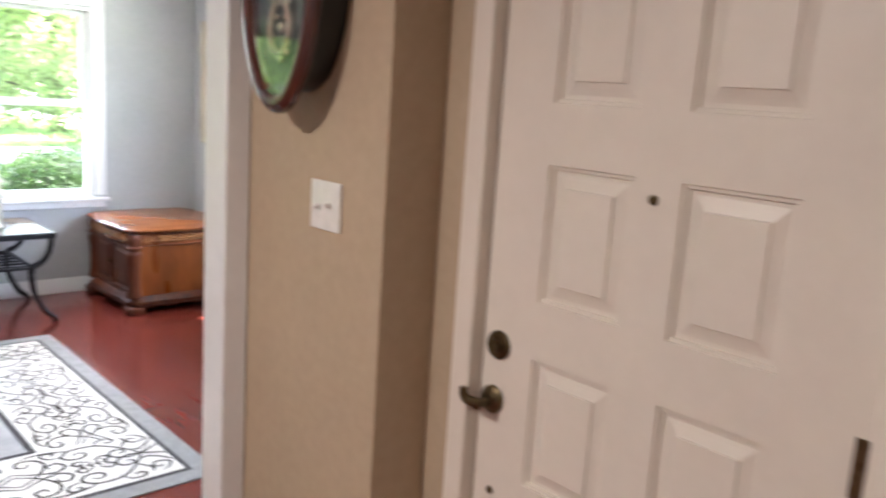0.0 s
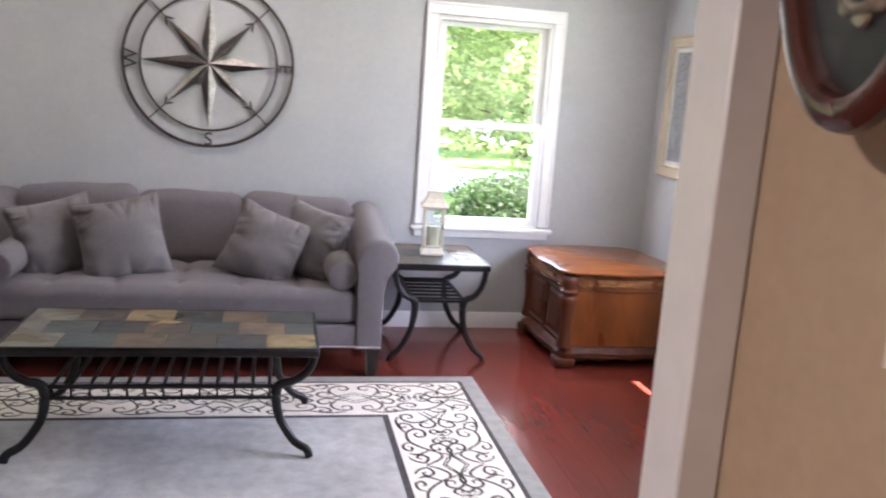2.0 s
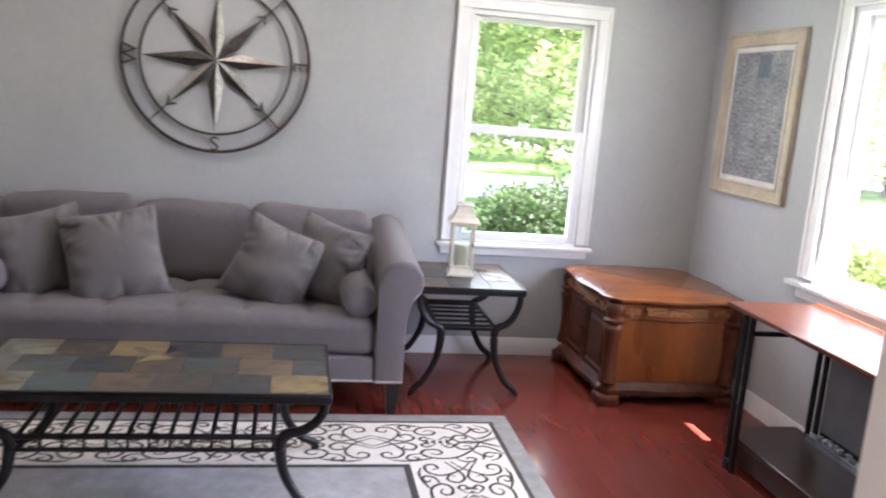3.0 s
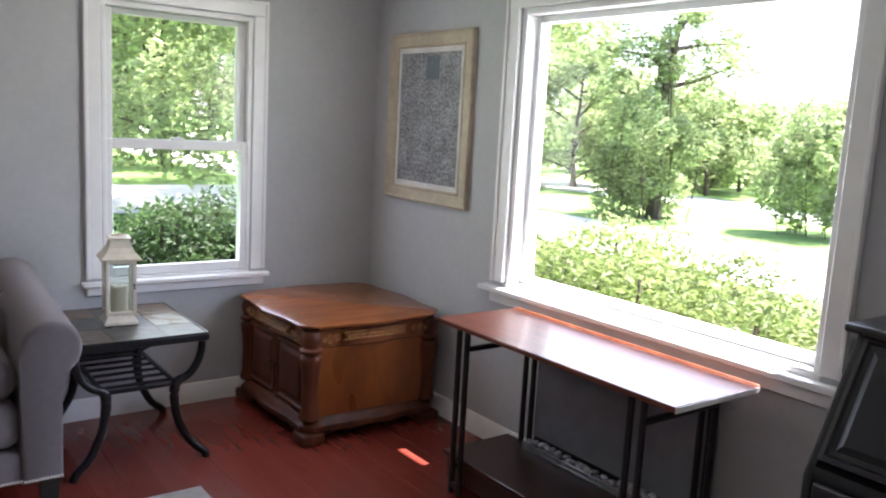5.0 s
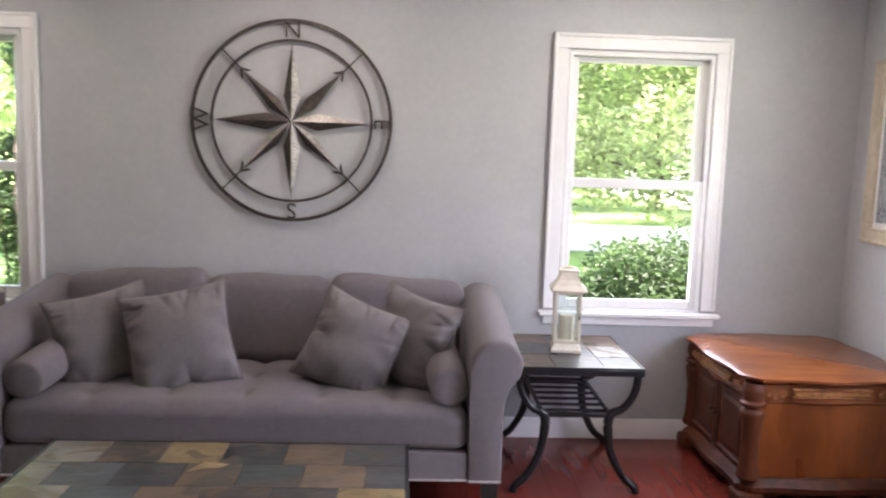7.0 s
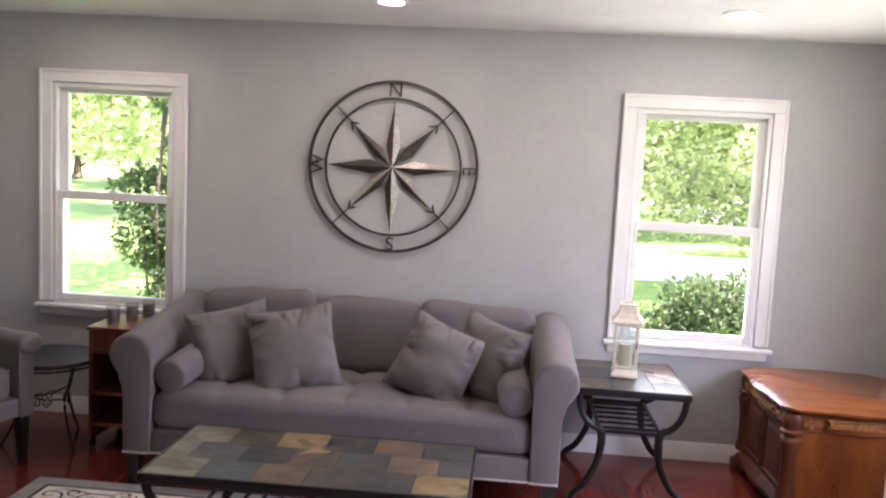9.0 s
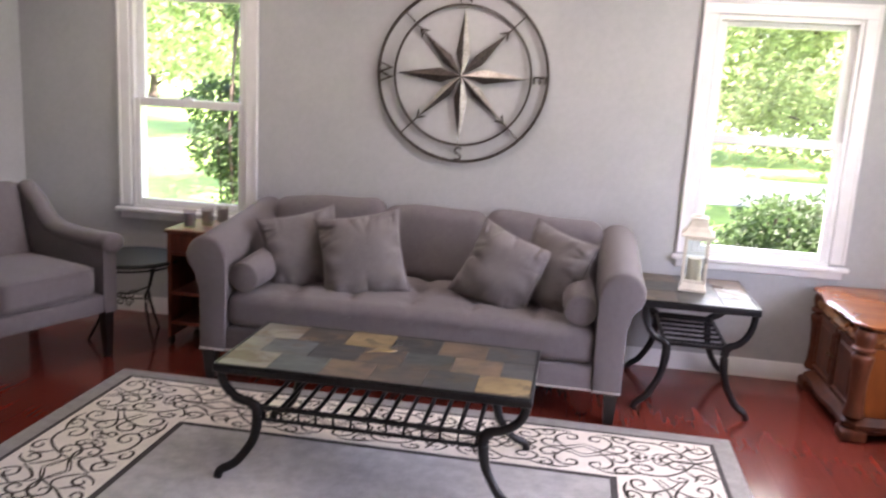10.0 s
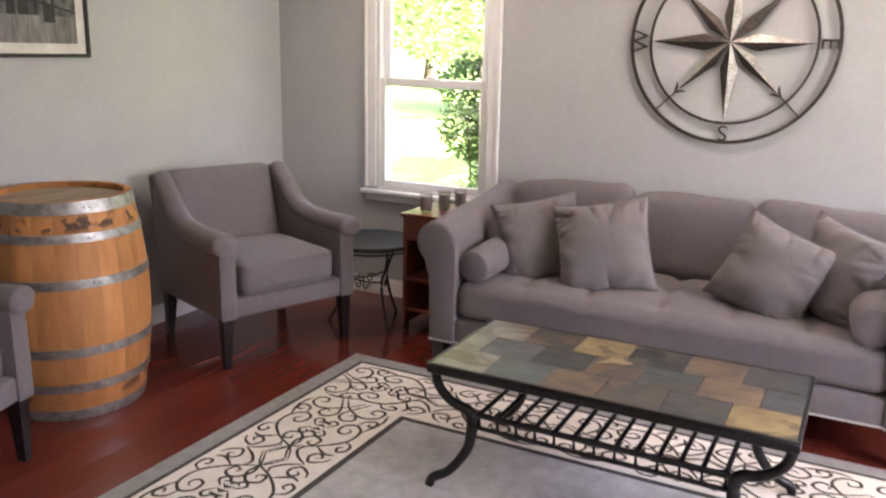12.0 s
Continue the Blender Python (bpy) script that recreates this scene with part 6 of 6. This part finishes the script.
# ---- rug ----
RX0, RX1, RY0, RY1 = -1.485, 1.580, 2.89, 5.093
FX0, FX1, FY0, FY1 = -0.90, 1.04, 3.46, 4.558
rug = thing("area_rug", pose(0, 0, 0), "cream and grey area rug with dark scrollwork border", "rug")
part("backing", boxes((RX0, RY0, 0.0005, RX1, RY1, 0.0085), bevel=0.003), RUGGREY, rug, "plain grey outer border")


def frame_strip(x0, y0, x1, y1, w, z0, z1):
    return boxes((x0, y0, z0, x1, y0 + w, z1), (x0, y1 - w, z0, x1, y1, z1), (x0, y0 + w, z0, x0 + w, y1 - w, z1), (x1 - w, y0 + w, z0, x1, y1 - w, z1))


B = 0.085
part("dark_line", frame_strip(RX0 + B, RY0 + B, RX1 - B, RY1 - B, 0.022, 0.0086, 0.0102), RUGDARK, rug, smooth=False)
C0 = B + 0.022
cx0, cx1, cy0, cy1 = RX0 + C0, RX1 - C0, RY0 + C0, RY1 - C0
part("cream_band", boxes((cx0, cy0, 0.0086, cx1, FY0, 0.0110), (cx0, FY1, 0.0086, cx1, cy1, 0.0110), (cx0, FY0, 0.0086, FX0, FY1, 0.0110), (FX1, FY0, 0.0086, cx1, FY1, 0.0110)), RUGCREAM, rug, "cream pile band", smooth=False)
part("field_line", frame_strip(FX0, FY0, FX1, FY1, 0.03, 0.0086, 0.0104), RUGDARK, rug, smooth=False)
part("field", boxes((FX0 + 0.03, FY0 + 0.03, 0.0086, FX1 - 0.03, FY1 - 0.03, 0.0112)), RUGFIELD, rug, "mottled grey field", smooth=False)


def ribbon(bm, pts, w, z):
    """A flat stroke along the points, tapering at both ends."""
    n = len(pts)
    L, R = [], []
    for i, q in enumerate(pts):
        a, b = pts[max(i - 1, 0)], pts[min(i + 1, n - 1)]
        d = Vector((b[0] - a[0], b[1] - a[1]))
        d = d.normalized() if d.length else Vector((1, 0))
        k = w * (0.45 + 0.55 * min(1, 4 * i / n, 4 * (n - 1 - i) / n))
        L.append(bm.verts.new((q[0] - d.y * k, q[1] + d.x * k, z)))
        R.append(bm.verts.new((q[0] + d.y * k, q[1] - d.x * k, z)))
    for i in range(n - 1):
        bm.faces.new((L[i], L[i + 1], R[i + 1], R[i]))


def motif(bm, place, z):
    """Half of a scroll knot along a band: u runs along it, v across it, both about -0.5 to 0.5; mirrored in v."""
    strokes = []
    for s in (1, -1):
        for pts in (((-0.5, -0.13), (-0.36, -0.02), (-0.25, 0.20), (-0.10, 0.37), (0.07, 0.38), (0.15, 0.28), (0.11, 0.19), (0.02, 0.19), (-0.01, 0.26), (0.04, 0.30), (0.08, 0.26)),
                    ((0.5, -0.10), (0.37, 0.02), (0.28, 0.22), (0.33, 0.36), (0.43, 0.37), (0.45, 0.28), (0.39, 0.25), (0.37, 0.31)),
                    ((-0.5, 0.10), (-0.38, 0.02), (-0.24, -0.02), (-0.14, 0.07), (-0.17, 0.17), (-0.25, 0.16), (-0.24, 0.09), (-0.20, 0.10)),
                    ((0.5, 0.16), (0.36, 0.06), (0.24, 0.02), (0.17, 0.10), (0.21, 0.19), (0.28, 0.16), (0.26, 0.10)),
                    ((-0.36, 0.44), (-0.42, 0.40), (-0.46, 0.30), (-0.38, 0.25), (-0.33, 0.31), (-0.37, 0.36), (-0.40, 0.32)),
                    ((0.07, 0.38), (0.18, 0.43), (0.30, 0.45), (0.40, 0.42)), ((-0.10, 0.37), (-0.14, 0.45), (-0.22, 0.46), (-0.25, 0.40), (-0.20, 0.37), (-0.18, 0.41)), ((0.15, 0.28), (0.24, 0.31), (0.27, 0.40), (0.21, 0.43), (0.18, 0.38), (0.22, 0.36)), ((0.02, 0.06), (0.09, 0.12), (0.13, 0.07), (0.09, 0.03), (0.07, 0.07)), ((-0.02, 0.06), (-0.08, 0.13), (-0.13, 0.09), (-0.10, 0.04), (-0.07, 0.08)), ((-0.5, 0.30), (-0.44, 0.18), (-0.36, 0.10), (-0.30, 0.12)), ((-0.25, 0.20), (-0.32, 0.34), (-0.30, 0.42))):
            strokes.append([(p.x, p.y) for p in smooth_path([(u, v * s, 0) for u, v in pts], 5)])
    for k in range(4):
        u = -0.09 + 0.055 * k
        strokes.append([(u - 0.014, -0.055), (u + 0.02, 0.0), (u - 0.014, 0.055)])
        strokes.append([(u - 0.01, -0.02), (u + 0.008, 0.0), (u - 0.01, 0.02)])
    for st in strokes:
        ribbon(bm, [place(u, v) for u, v in st], 0.0064, z)


def band(x0, y0, x1, y1, width, count):
    """Motifs from (x0, y0) to (x1, y1) along the middle of a band."""
    d = Vector((x1 - x0, y1 - y0))
    ln = d.length / count
    d.normalize()
    n = Vector((-d.y, d.x))
    bm = bmesh.new()
    for k in range(count):
        c = Vector((x0, y0)) + d * ln * (k + 0.5)
        flip = 1 if k % 2 else -1

        def place(u, v):
            q = c + d * (u * ln * flip) + n * (v * width * 0.98)
            return q.x, q.y
        motif(bm, place, 0.0122)
    return bm


bw = cy1 - FY1
half_b = bw / 2
lx = FX0 - (FX0 - cx0) / 2
rx = FX1 + (cx1 - FX1) / 2
for bm in (band(cx0, cy1 - half_b, cx1, cy1 - half_b, bw, 5), band(cx0, FY0 - (FY0 - cy0) / 2, cx1, FY0 - (FY0 - cy0) / 2, FY0 - cy0, 5),
           band(lx, FY0 - 0.02, lx, FY1 + 0.02, FX0 - cx0, 2), band(rx, FY0 - 0.02, rx, FY1 + 0.02, cx1 - FX1, 2)):
    part("scrollwork", bm, RUGSCROLL, rug, "dark olive scrollwork", smooth=False)

# ---- floor planks ----
rnd = random.Random(3)
PW = 0.127
plank_meshes = {}


def plank(x, y0, y1):
    ln = round(y1 - y0, 3)
    if ln not in plank_meshes:
        bm = boxes((-PW / 2 + 0.0003, -ln / 2 + 0.0003, -0.0115, PW / 2 - 0.0003, ln / 2 - 0.0003, 0.0))
        bmesh.ops.bevel(bm, geom=[e for e in bm.edges if all(v.co.z > -0.001 for v in e.verts)], offset=0.0003, segments=1, affect="EDGES")
        me = bpy.data.meshes.new("plank")
        bm.to_mesh(me)
        bm.free()
        me.materials.append(FLOOR)
        plank_meshes[ln] = me
    ob = new("plank", plank_meshes[ln])
    ob.location = (x, (y0 + y1) / 2, 0)
    ob.parent = floor


x = XL + PW / 2
row = 0
while x < XR + 0.05:
    y = -1.5 - (row % 4) * 0.4
    y_end = YN
    while y < y_end:
        ln = 1.8 if (row + int(y * 3)) % 2 else 1.5
        a, b = max(y, YS - 0.12 if x > HDX + 0.04 else -1.6), min(y + ln, y_end)
        if b - a > 0.02:
            plank(x, a, b)
        y += ln
    x += PW
    row += 1
